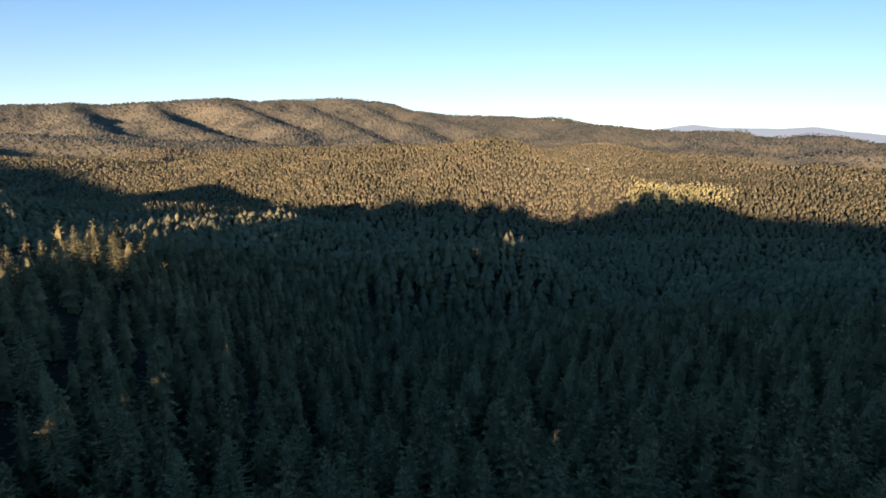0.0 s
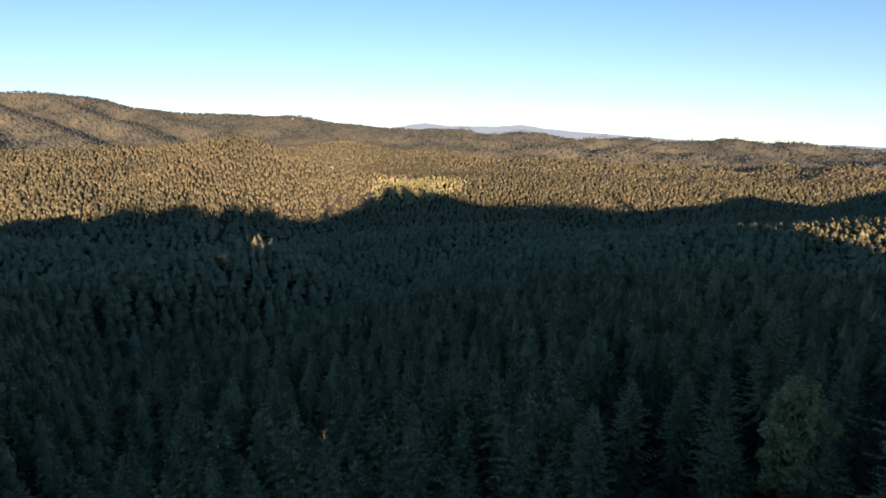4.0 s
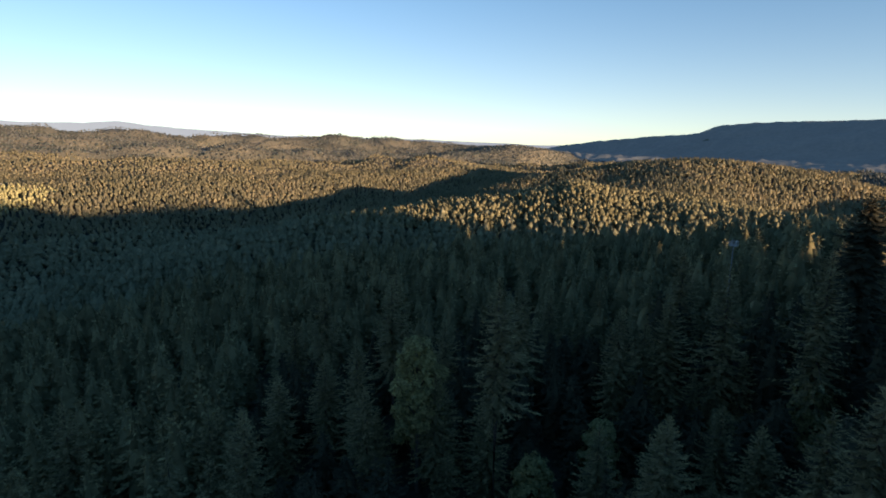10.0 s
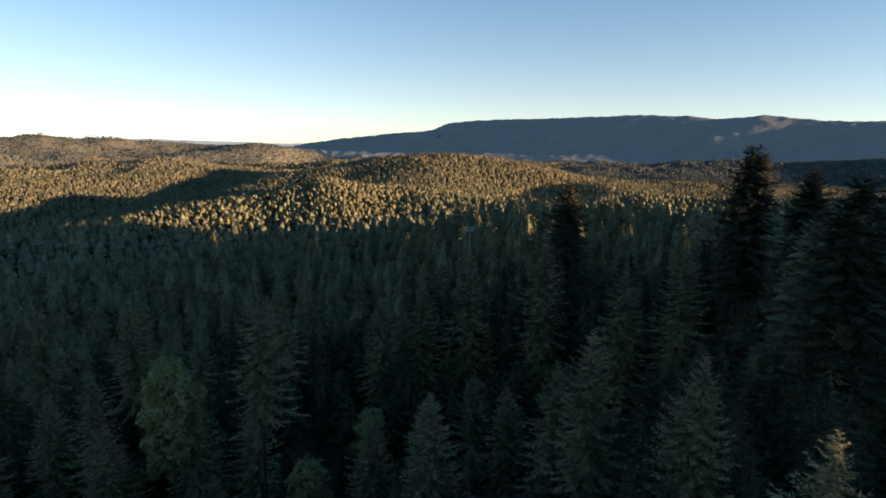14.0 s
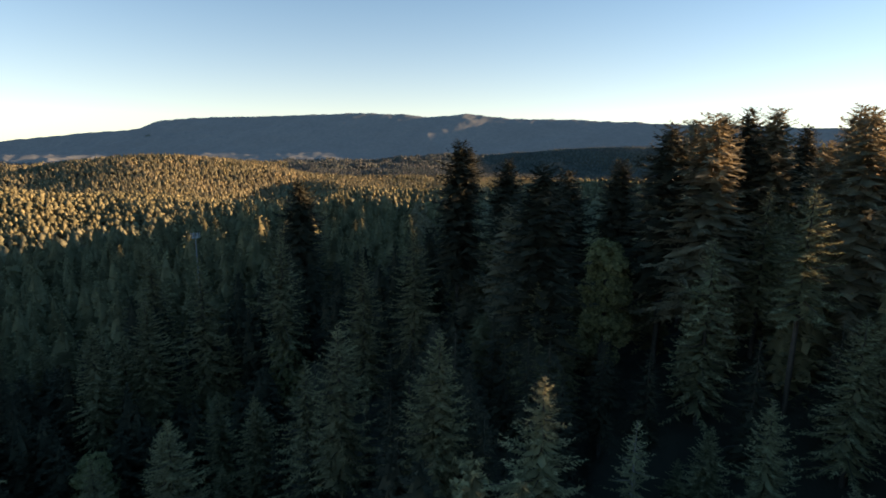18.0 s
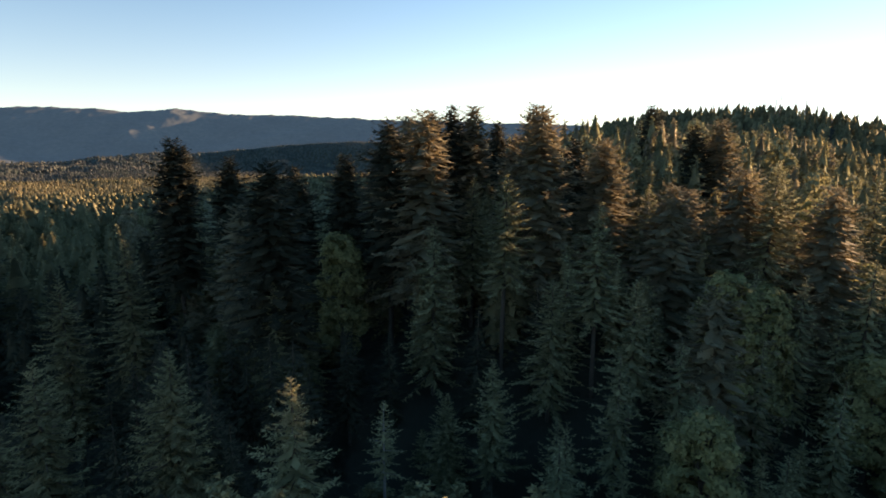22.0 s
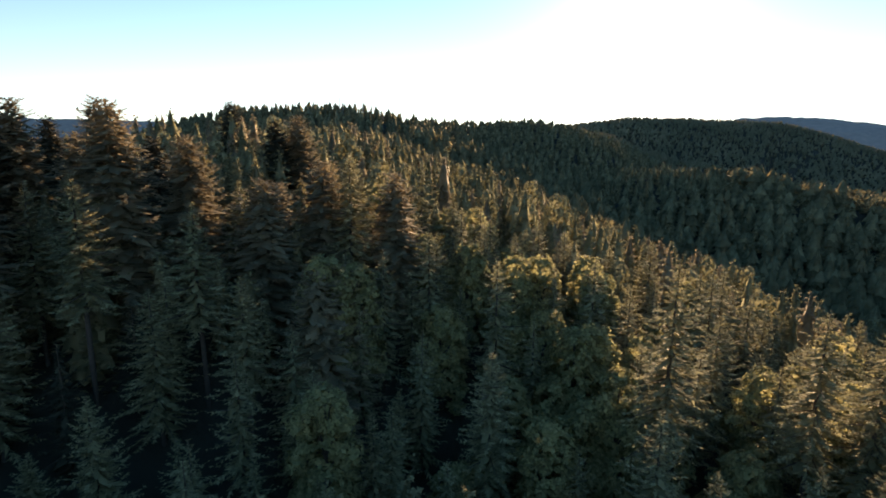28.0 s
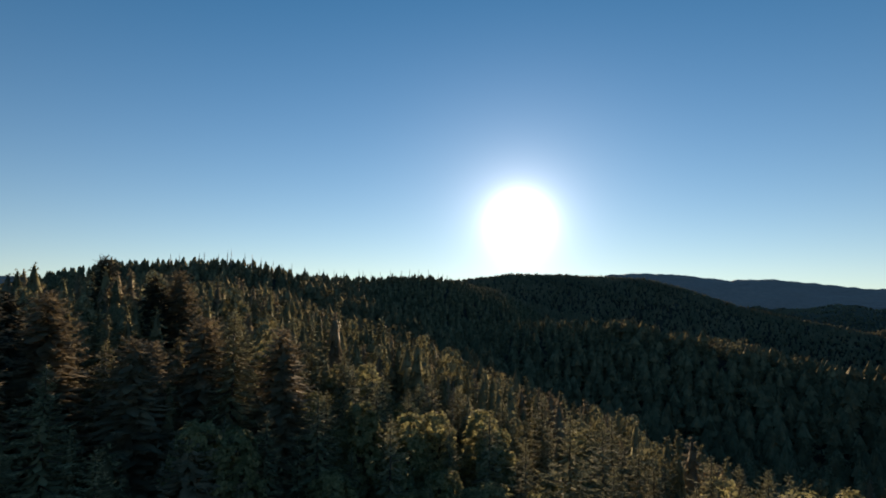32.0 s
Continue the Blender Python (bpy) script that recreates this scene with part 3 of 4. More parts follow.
def spray_tree(boughs, tufts, low=0.25):
    """A conifer of one unit height and crown radius: boughs set with small needle sprays."""
    vs, fs = [], []
    for k in range(boughs):
        f = low + (0.985 - low) * ((k + rng.random()) / boughs)
        a = k * 2.39996 + (rng.random() - 0.5) * 0.7
        reach = crown_width(1 - f) * (0.8 + 0.4 * rng.random()) + 0.03
        out, across = np.array([math.cos(a), math.sin(a), 0]), np.array([-math.sin(a), math.cos(a), 0])
        rise = 0.12 * reach * (1.5 * (f - 0.62) - 0.15)
        for m in range(tufts):
            s = 0.2 + 0.8 * (m + rng.random()) / tufts
            p = out * reach * s + np.array([0, 0, f + rise * s])
            turn = (1 if m % 2 else -1) * (0.3 + 0.7 * rng.random())
            d = (out * math.cos(turn) + across * math.sin(turn)) * (0.12 + 0.26 * reach * (1.2 - s))
            d = d + np.array([0, 0, (rng.random() - 0.5) * 0.025])
            w = np.array([-d[1], d[0], (rng.random() - 0.5) * 0.02]) * 0.36
            o = len(vs)
            vs += [p - w, p + w, p + d]
            fs.append((o, o + 1, o + 2))
    return np.array(vs), np.array(fs)


def feather_tree(boughs, tufts, inner=0.6):
    """A full-crowned conifer of unit height and radius: a dense inner crown under loose sprays."""
    v, f = whorl_tree(7, 4, low=0.03, lean=0.05)
    w, g = spray_tree(boughs, tufts, 0.04)
    w[:, 2] += (rng.random(len(w)) - 0.5) * 0.03
    return np.concatenate([v * (inner, inner, 0.98), w]), np.concatenate([f, g + len(v)])


def leafy_tree(lobes, leaves):
    """A broad crown of unit height and radius: lobes covered with ragged leaf clusters."""
    vs, fs = [], []
    for k in range(lobes):
        f = (k + rng.random()) / lobes
        a = k * 2.39996 + rng.random()
        ring = 0.62 * math.sqrt(max(0.04, 1 - (1.35 * f - 0.35) ** 2))
        c = np.array([math.cos(a) * ring, math.sin(a) * ring, 0.3 + 0.58 * f])
        s = 0.30 + 0.12 * rng.random()
        for m in range(leaves):
            n = rng.standard_normal(3) + (0.5 * math.cos(a), 0.5 * math.sin(a), 0.7)
            n /= np.linalg.norm(n)
            p = c + n * (s, s, s * 0.24)
            u = np.cross(n, rng.standard_normal(3))
            u /= np.linalg.norm(u)
            w = np.cross(n, u)
            size = s * (0.28 + 0.3 * rng.random()) * (0.75 if leaves > 40 else 1.0)
            o = len(vs)
            for q in range(3):
                g = q * 2.094 + rng.random() * 0.7
                vs.append(p + ((u * math.cos(g) + w * math.sin(g)) * size + n * (rng.random() - 0.4) * size * 0.7) * (1, 1, 0.24))
            fs.append((o, o + 1, o + 2))
    return np.array(vs), np.array(fs)


def top_lit_faces(faces, inner):
    """Which faces are coloured pale as if lit from above: those towards the tip, none of the inner crown."""
    n = len(faces)
    return np.concatenate([np.zeros(inner), rng.random(n) < np.linspace(0.1, 0.8, n)]).astype(int)


def bearing(spots):
    return np.degrees(np.arctan2(spots[:, 0], spots[:, 1])) % 360


def reach(spots):
    return np.hypot(spots[:, 0], spots[:, 1])


a = scatter(2000, 4450, 15.5)
a[:, 4] *= 1.15
a = a[~((bearing(a) > 70) & (bearing(a) < 155) & (reach(a) > np.interp(bearing(a), [70, 79], [3250, 2250])) | (bearing(a) > 196) & (bearing(a) < 236))]
plant("far_forest", a, [whorl_tree(1, 2, low=0.0) for _ in range(6)] + [round_tree(1, 4) for _ in range(3)], HAZE_WOODS, "distant wooded slopes of evening-lit conifers")
a = np.concatenate([scatter(900, 1450, 6.6) * (1, 1, 1, 1, 0.76), scatter(1450, 2000, 9.2) * (1, 1, 1, 1, 0.86)])
bench = (bearing(a) > 96) & (bearing(a) < 153) & (reach(a) > 1300)
plant("bench_forest", a[bench] * (1, 1, 1, 0.9, 1.0), [whorl_tree(1, 3, low=0.05) for _ in range(6)], HAZE_WOODS, "hazy grey-green woods below a long mountain")
a = a[~bench]


def spot(az, el):
    """Where the line of sight at these angles meets the treetops, far off."""
    d = np.arange(420.0, 3300.0, 4.0)
    x, y = d * math.sin(radians(az)), d * math.cos(radians(az))
    hit = np.flatnonzero(canopy(x, y) > d * math.tan(radians(el)))
    k = hit[0] if len(hit) else -1
    return float(x[k]), float(y[k])


HOMES = [spot(az, el) for az, el in ((20.8, -4.8), (21.0, -5.2), (23.4, -4.8), (19.5, -8.3), (17.2, -6.7), (13.8, -3.9), (20.2, -3.95), (10.4, 0.45), (12.9, -9.8), (16.5, -10.1))]
for hx, hy in HOMES:
    q = np.hypot(a[:, 0] - hx, a[:, 1] - hy)
    a[q < 15, 3] *= 0.6
    a = a[q > 6]
gx, gy = spot(22.0, -5.8)
q = np.hypot((a[:, 0] - gx), (a[:, 1] - gy)) + 18 * rng.standard_normal(len(a))
plant("sunlit_grove", a[q < 75], [round_tree(3, 5) for _ in range(6)], GROVE, "pale olive broadleaf grove on a sunny hillside")
a = a[q >= 75]
a[:, 3:5] *= np.stack([0.86 + 0.22 * rng.random(len(a)), 0.75 + 0.45 * rng.random(len(a))], -1)
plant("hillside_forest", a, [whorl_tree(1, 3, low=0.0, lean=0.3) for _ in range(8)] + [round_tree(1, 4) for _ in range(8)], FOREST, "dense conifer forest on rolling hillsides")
a = scatter(350, 900, 8.8)
a[:, 3:5] *= (0.78 + 0.4 * rng.random(len(a)))[:, None]
sunward = (bearing(a) > 128) & (bearing(a) < 226)
crest_band = sunward & (bearing(a) < 200) & (reach(a) > 560)
plant("crest_forest", a[crest_band] * (1, 1, 1, 0.88, 0.58), [whorl_tree(6, 4, low=0.02, lean=0.1) for _ in range(14)], NEEDLES, "dark pointed conifers crowded along a ridge")
plant("ridge_side_forest", a[sunward & ~crest_band], [whorl_tree(6, 5, low=0.02, lean=0.1) for _ in range(12)] + [leafy_tree(7, 12) for _ in range(4)], NEEDLES, "dark conifers on the side of a ridge")
close = reach(a) + 45 * rng.standard_normal(len(a)) < 500
plant("valley_edge_forest", a[~sunward & close], [whorl_tree(8, 5, low=0.02, lean=0.08) for _ in range(14)] + [leafy_tree(7, 12) for _ in range(2)], NEEDLES, "dense pointed conifers at the edge of a valley")
shapes = [whorl_tree(3, 4, low=0.0, lean=0.1) for _ in range(14)] + [round_tree(3, 5) for _ in range(4)]


def on_hill(a):
    """Trees on the hills that stand in the last sun."""
    az, d = bearing(a), reach(a) + 26 * rng.standard_normal(len(a))
    return (az > 43) & (az < 128) & (d > np.interp(az, [43, 50, 60, 75, 95, 128], [860, 730, 690, 660, 690, 700]))


# split along the shadow edge: the valley side gets the haze-toned needles
plant("valley_forest", a[~sunward & ~close & ~on_hill(a)], shapes, VALLEY, "dense dark conifer forest in a valley")
b = scatter(560, 900, 6.9) * (1, 1, 1, 1, 0.8)
b[:, 3:5] *= np.stack([0.74 + 0.2 * rng.random(len(b)), 0.75 + 0.5 * rng.random(len(b))], -1)
plant("hill_forest", b[on_hill(b)], shapes, NEEDLES, "conifers on a hill touched by evening sun")


# ---- trees: near, each a thing with trunk, limbs and crown ----
def part(name, me, parent, label=""):
    ob = new(name, me)
    ob.parent = parent
    if label:
        ob["label"] = label
    return ob


def tube(path, radii, sides):
    """Vertices and triangles of a tapered tube along a path."""
    vs, fs = [], []
    for k, (p, r) in enumerate(zip(path, radii)):
        d = Vector(path[min(k + 1, len(path) - 1)]) - Vector(path[max(k - 1, 0)])
        q = d.to_track_quat("Z", "X")
        for s in range(sides):
            a = s / sides * 6.2832
            vs.append(Vector(p) + q @ Vector((r * math.cos(a), r * math.sin(a), 0)))
        if k:
            o = (k - 1) * sides
            for s in range(sides):
                t = (s + 1) % sides
                fs += [(o + s, o + t, o + sides + t), (o + s, o + sides + t, o + sides + s)]
    return [tuple(v) for v in vs], fs


def joined(name, pieces, mat, smooth=False):
    vs, fs = [], []
    for v, f in pieces:
        o = len(vs)
        vs += v
        fs += [(a + o, b + o, c + o) for a, b, c in f]
    return mesh_from(name, np.array(vs), np.array(fs), mat, smooth)


TALL, WIDE = 30.0, 5.9  # metres of the model trees


def cone_width(depth, blunt=False):
    """Crown radius of a near conifer, 0 to 1: a slim tip, or the broad top of an old tree, then a slowly widening cone."""
    if blunt:
        return float(np.interp(depth, [0, 0.04, 0.12, 0.25, 0.45, 0.85], [0.10, 0.30, 0.58, 0.88, 1.12, 1.22]))
    return float(np.interp(depth, [0, 0.05, 0.123, 0.233, 0.367, 0.6, 0.85], [0.03, 0.12, 0.29, 0.54, 0.78, 1.0, 1.08]))


def conifer_model(seed, boughs, tufts, blades, gaps=0.0, low=0.05, lift=0.0, needles=None, bark=None, droop=1.0, core=14, body=None, ends=None, blunt=False):
    """Meshes of a conifer: trunk, limbs, and a crown of needle sprays along each bough."""
    rnd = random.Random(seed)
    sway = [rnd.uniform(-0.25, 0.25) for _ in range(4)]

    def axis(h):
        f = max(h, 0.0) / TALL
        return Vector((sway[0] * math.sin(3 * f) + sway[1] * f, sway[2] * math.sin(2.6 * f) + sway[3] * f, h))

    hs = [TALL * f for f in (-1.0, -0.03, 0.02, 0.12, 0.3, 0.5, 0.7, 0.85, 0.95, 1.0)]
    trunk = tube([axis(h) for h in hs], [0.42 * (1 - h / TALL) ** 0.8 + 0.02 if h < TALL else 0.008 for h in hs[:-1]] + [0.008], 7)
    limbs, sprays = [], ([], [])
    sv, sf = sprays
    pale = []
    lean_side = rnd.random() * 6.28
    for k in range(boughs):
        f = low + (0.985 - low) * ((k + rnd.random()) / boughs) ** 0.85
        if rnd.random() < gaps * (1.2 - f):
            continue
        reach = WIDE * cone_width(1 - f, blunt) * rnd.choice((0.8, 0.9, 0.98, 1.05, 1.16)) * rnd.uniform(0.92, 1.08)
        if rnd.random() < 0.05:
            reach *= 1.25
        a = k * 2.39996 + rnd.uniform(-0.3, 0.3)
        reach *= 1 + 0.12 * math.cos(a - lean_side)
        reach = max(reach, 0.2)
        rise = (1.0 * (f - 0.62) - 0.12 * droop + lift) + rnd.uniform(-0.12, 0.12)
        out = Vector((math.cos(a), math.sin(a), 0))
        side = Vector((-out.y, out.x, 0))
        root = axis(f * TALL)

        def at(s):
            return root + out * (reach * s) + Vector((0, 0, reach * (rise * s + 0.22 * s * s * s)))

        if k % 3 == 0 and f < 0.8:
            limbs.append(tube([at(0), at(0.9)], [0.05 + 0.012 * reach, 0.01], 3))
        count = max(4, int(tufts * (0.35 + 0.65 * reach / WIDE)))
        for m in range(count):
            s = 0.10 + 0.9 * (m + rnd.random()) / count
            base = at(s)
            sgn = 1 if m % 2 else -1
            swing = rnd.uniform(0.35, 1.15)
            ahead = out * math.cos(swing) + side * (sgn * math.sin(swing))
            ahead.z += rnd.uniform(-0.22, 0.30) + rise * 0.5
            size = (1.05 if blunt else 0.8 if blades > 2 else 0.84) * (0.22 + min(0.2, 0.2 * reach) + 0.20 * reach * (1.15 - s)) * rnd.uniform(0.8, 1.3)
            across = ahead.cross(Vector((rnd.uniform(-0.5, 0.5), rnd.uniform(-0.5, 0.5), 1))).normalized()
            for b in range(blades):
                g = (b - (blades - 1) / 2) * (1.1 / blades) * 1.6 + rnd.uniform(-0.2, 0.2)
                d = (ahead + across * g).normalized()
                d.z += rnd.uniform(-0.3, 0.25)
                long = size * rnd.uniform(0.75, 1.2)
                w = across * (long * (0.17 if blades > 2 else 0.22))
                w.z += long * rnd.uniform(-0.08, 0.08)
                o = len(sv)
                sv.extend((tuple(base - w), tuple(base + w), tuple(base + d * long)))
                sf.append((o, o + 1, o + 2))
                # bough tips and crown top are paler, partly as if the sky lit them
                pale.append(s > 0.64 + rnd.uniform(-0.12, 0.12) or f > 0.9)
    for k in range(24):
        f = rnd.uniform(0.24, low + 0.04)
        a, d = rnd.random() * 6.283, rnd.uniform(0.8, 3.4)
        p = axis(f * TALL)
        limbs.append(tube([p, p + Vector((math.cos(a) * d, math.sin(a) * d, rnd.uniform(-0.5, 0.1) * d))], [0.05, 0.012], 3))
    # dense inner foliage: short ragged sprays close to the stem
    for k in range(core * 9):
        f = low + (0.95 - low) * (k + rnd.random()) / (core * 9)
        ring = (0.8 if blunt else 0.56) * WIDE * cone_width(1 - f, blunt) * rnd.uniform(0.7, 1.15)
        a = k * 2.39996 + rnd.uniform(-0.4, 0.4)
        out, side = Vector((math.cos(a), math.sin(a), 0)), Vector((-math.sin(a), math.cos(a), 0))
        o = len(sv)
        p = axis(f * TALL)
        droop_z = Vector((0, 0, ring * rnd.uniform(-0.35, 0.1)))
        sv.extend(tuple(q) for q in (p + Vector((0, 0, 0.5)), p + out * ring * 0.6 + side * ring * 0.2 + droop_z * 0.7, p + out * ring + droop_z, p + out * ring * 0.6 - side * ring * 0.2 + droop_z * 0.6))
        sf.extend(((o, o + 1, o + 2), (o, o + 2, o + 3)))
        pale.extend((False, False))
    bark = bark or BARK
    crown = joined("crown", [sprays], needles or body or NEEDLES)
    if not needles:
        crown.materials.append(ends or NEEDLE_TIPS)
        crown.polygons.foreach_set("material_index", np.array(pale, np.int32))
    return (joined("trunk", [trunk], bark, True), joined("branching", limbs, bark), crown)


def broadleaf_model(seed, lobes, tufts, blades):
    """Meshes of a broad evergreen tree: trunk, limbs and a crown of leafy lobes made of rosettes."""
    rnd = random.Random(seed)
    trunk = tube([(0, 0, -20), (0, 0, -0.6), (0.1, 0, 3), (0.3, 0.1, 8), (0.2, 0.3, 13)], [0.55, 0.5, 0.42, 0.32, 0.15], 7)
    limbs, vs, fs = [], [], []
    balls = [(Vector((0.2, 0.1, 18.6)), 2.6), (Vector((0, 0, 13.0)), 3.6), (Vector((0, 0, 8.0)), 3.6)]
    for k in range(lobes):
        f = (k + 0.5) / lobes
        a = k * 2.39996 + rnd.uniform(-0.4, 0.4)
        z = 3.5 + 15.5 * f + rnd.uniform(-0.8, 0.8)
        ring = 3.1 * math.sqrt(max(0.05, 1 - ((z - 8.5) / 12.5) ** 2)) * rnd.uniform(0.85, 1.15)
        balls.append((Vector((ring * math.cos(a), ring * math.sin(a), z)), rnd.uniform(1.2, 2.0)))
    for c, r in balls:
        limbs.append(tube([(0.2, 0.1, min(c.z - 3, 12)), tuple(c * 0.5 + Vector((0.1, 0.1, c.z * 0.45))), tuple(c)], [0.14, 0.09, 0.03], 4))
        others = [(q, t) for q, t in balls if q is not c]
        for m in range(int(tufts * r * r)):
            n = Vector((rnd.gauss(0, 1), rnd.gauss(0, 1), rnd.gauss(0.25, 1))).normalized()
            p = c + n * (r * rnd.uniform(0.7, 1.04))
            if any((p - q).length < t * 0.8 for q, t in others):
                continue
            size = rnd.uniform(0.45, 0.8)
            # a rosette: leaves spread round the shoot's end, tilted outwards and up
            up = (n + Vector((0, 0, 0.45))).normalized()
            u = up.cross(Vector((rnd.gauss(0, 1), rnd.gauss(0, 1), rnd.gauss(0, 1)))).normalized()
            w = up.cross(u)
            for b in range(blades):
                g = b * 6.283 / blades + rnd.uniform(-0.35, 0.35)
                d = (u * math.cos(g) + w * math.sin(g)) + up * rnd.uniform(-0.4, 0.6)
                x = up.cross(d).normalized() * size * rnd.uniform(0.26, 0.4)
                o = len(vs)
                vs += [tuple(p - d * size * 0.15), tuple(p + d * size * rnd.uniform(0.6, 0.9) + x), tuple(p + d * size * rnd.uniform(0.7, 1.15) - x)]
                fs.append((o, o + 1, o + 2))
    return (joined("trunk", [trunk], BARK, True), joined("branching", limbs, BARK), joined("crown", [(vs, fs)], LEAVES))


def bare_model(seed):
    """Meshes of a leafless tree: trunk, and limbs with twigs."""
    rnd = random.Random(seed)
    trunk = tube([(0, 0, -25), (0, 0, -0.6), (0.1, 0, 8), (0, 0.2, 18), (0.2, 0.1, 27)], [0.4, 0.35, 0.28, 0.16, 0.02], 6)
    limbs, twigs = [], []
    for k in range(70):
        f = 0.3 + 0.68 * k / 70
        a = k * 2.4
        reach = 3.6 * (1 - f) ** 0.6 * rnd.uniform(0.6, 1.1) + 0.4
        out = Vector((math.cos(a), math.sin(a), 0))
        p = Vector((0.1, 0.1, 27 * f))
        ends = [p, p + out * reach * 0.5 + Vector((0, 0, reach * 0.35)), p + out * reach + Vector((0, 0, reach * 0.9))]
        limbs.append(tube(ends, [0.06, 0.04, 0.012], 3))
        for m in range(14):
            s = rnd.random()
            q = ends[0].lerp(ends[2], s)
            d = Vector((rnd.gauss(0, 1), rnd.gauss(0, 1), rnd.gauss(0.7, 0.6))).normalized() * rnd.uniform(0.4, 1.0)
            twigs.append(tube([q, q + d], [0.022, 0.006], 3))
    return (joined("trunk", [trunk], DEAD, True), joined("branching", limbs, DEAD), joined("twig_spray", twigs, DEAD))


def tree_thing(name, model, x, y, tip, radius, tall, wide, label, group, category="tree", grow=None):
    """A tree whose tip stands at that height; its stem goes on down into the ground."""
    ob = tagged(new(name), label, category, group)
    ob.empty_display_size = 1
    grow = grow or radius / wide * rng.uniform(0.92, 1.1)
    ob.matrix_basis = pose(x, y, tip - grow * tall, 0, 0, rng.random() * 360) @ Matrix.Diagonal((radius / wide, radius / wide, grow, 1))
    for me in model:
        piece = part(me.name.split(".")[0], me, ob)
        if piece.name.startswith(("branch", "crown", "twig")):
            tagged(piece, kind="stuff")
    return ob


FINE = [conifer_model(s, 165, 17, 3) for s in (1, 2, 3)]
PLAIN = [conifer_model(s, 150, 18, 2) for s in (11, 12, 13, 14, 15)]
GREEN = [conifer_model(s, 145, 16, 3, 0.06, body=LIT_OLIVE_NEEDLES, ends=LIT_OLIVE_TIPS) for s in (5, 6, 7, 8)]
RUST = [conifer_model(s, 170, 19, 2, 0.06, low=0.1, needles=RUST_NEEDLES, blunt=True, core=44) for s in (21, 22, 23)]
GLOOM = [conifer_model(s, 160, 19, 2, 0.04, low=0.08, needles=DARK_NEEDLES, blunt=True, core=44) for s in (31, 32, 33)]
LIGHT = [conifer_model(s, 84, 12, 2) for s in (16, 17, 18)]
# light filler trees with the sun-brightened olive colour
SUN_SIDE = [conifer_model(s, 90, 12, 2, 0.05, body=LIT_OLIVE_NEEDLES, ends=LIT_OLIVE_TIPS) for s in (44, 45, 46)]
# young trees coloured dark to imitate shade between taller ones
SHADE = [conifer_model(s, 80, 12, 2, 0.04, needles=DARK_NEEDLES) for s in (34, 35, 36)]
RAGGED = [conifer_model(s, 130, 18, 3, 0.3, low=0.3, body=LIT_OLIVE_NEEDLES, ends=LIT_OLIVE_TIPS) for s in (41, 42, 43)]
THIN = [conifer_model(s, 80, 14, 3, 0.35, low=0.35, body=LIT_OLIVE_NEEDLES, ends=LIT_OLIVE_TIPS, bark=DEAD, core=2) for s in (51, 52)]
BROAD = [broadleaf_model(s, 22, 15, 7) for s in (61, 62, 63)]
BARE_TREE = [bare_model(71)]

# trees told apart: azimuth, distance, height of the tip, crown radius
CONIFERS = [
    (3.7, 167, -96, 4.4), (3.9, 159, -92, 4.6), (10.3, 176, -95, 4.9), (10.5, 170, -92, 5.1), (16.0, 187, -89, 5.6), (16.2, 184, -90, 5.5),
    (17.7, 180, -101, 4.8), (18.5, 141, -90, 5.1), (22.8, 182, -97, 5.3), (25.5, 164, -68, 5.9), (28.0, 141, -88, 5.1), (32.2, 187, -88, 5.6),
    (33.0, 159, -74, 5.8), (37.2, 141, -67, 5.8), (37.5, 147, -70, 5.7), (37.9, 146, -69, 5.8), (40.2, 130, -63, 5.8), (40.7, 119, -58, 5.8),
    (43.6, 143, -79, 5.2), (43.7, 164, -69, 5.7), (43.9, 149, -64, 5.8), (45.7, 199, -67, 5.8), (48.6, 153, -61, 5.8), (48.7, 159, -64, 5.8),
]
CONIFERS += [
    (48.9, 193, -52, 5.6), (50.1, 203, -71, 5.7), (51.8, 184, -68, 5.7), (51.9, 143, -54, 5.9), (52.8, 129, -60, 5.6), (53.7, 133, -69, 5.3),
    (53.7, 139, -73, 5.0), (55.5, 171, -45, 5.8), (55.9, 185, -46, 5.4), (56.9, 193, -63, 5.6), (60.0, 126, -56, 5.6), (60.6, 132, -61, 5.4),
    (61.0, 161, -54, 5.8), (61.4, 120, -72, 4.8), (65.1, 135, -66, 5.1), (65.5, 123, -60, 5.4), (66.4, 117, -30, 5.9), (68.7, 162, -43, 5.9),
    (71.6, 196, -54, 5.7), (74.7, 205, -64, 5.4), (77.2, 114, -59, 5.5), (78.3, 160, -48, 6.2), (78.5, 166, -49, 6.1), (80.8, 173, -55, 5.5),
]
CONIFERS += [
    (81.0, 179, -58, 5.2), (82.7, 167, -45, 6.4), (82.9, 169, -46, 6.4), (83.0, 105, -52, 5.6), (83.5, 97, -46, 5.6), (83.6, 190, -35, 6.4),
    (83.8, 104, -50, 5.6), (83.8, 206, -42, 5.8), (85.5, 164, -65, 4.4), (87.2, 167, -65, 4.2), (87.6, 167, -35, 7.1), (88.1, 124, -73, 4.8),
    (88.2, 135, -60, 5.4), (88.4, 129, -77, 4.4), (89.5, 167, -58, 4.7), (91.6, 125, -58, 5.4), (91.6, 125, -58, 5.4), (95.1, 159, -27, 6.9),
    (96.8, 104, -42, 5.6), (100.1, 91, -31, 5.7), (102.9, 129, -28, 5.9), (107.9, 128, -22, 5.9), (110.5, 76, -27, 5.7), (110.5, 77, -29, 5.6),
]
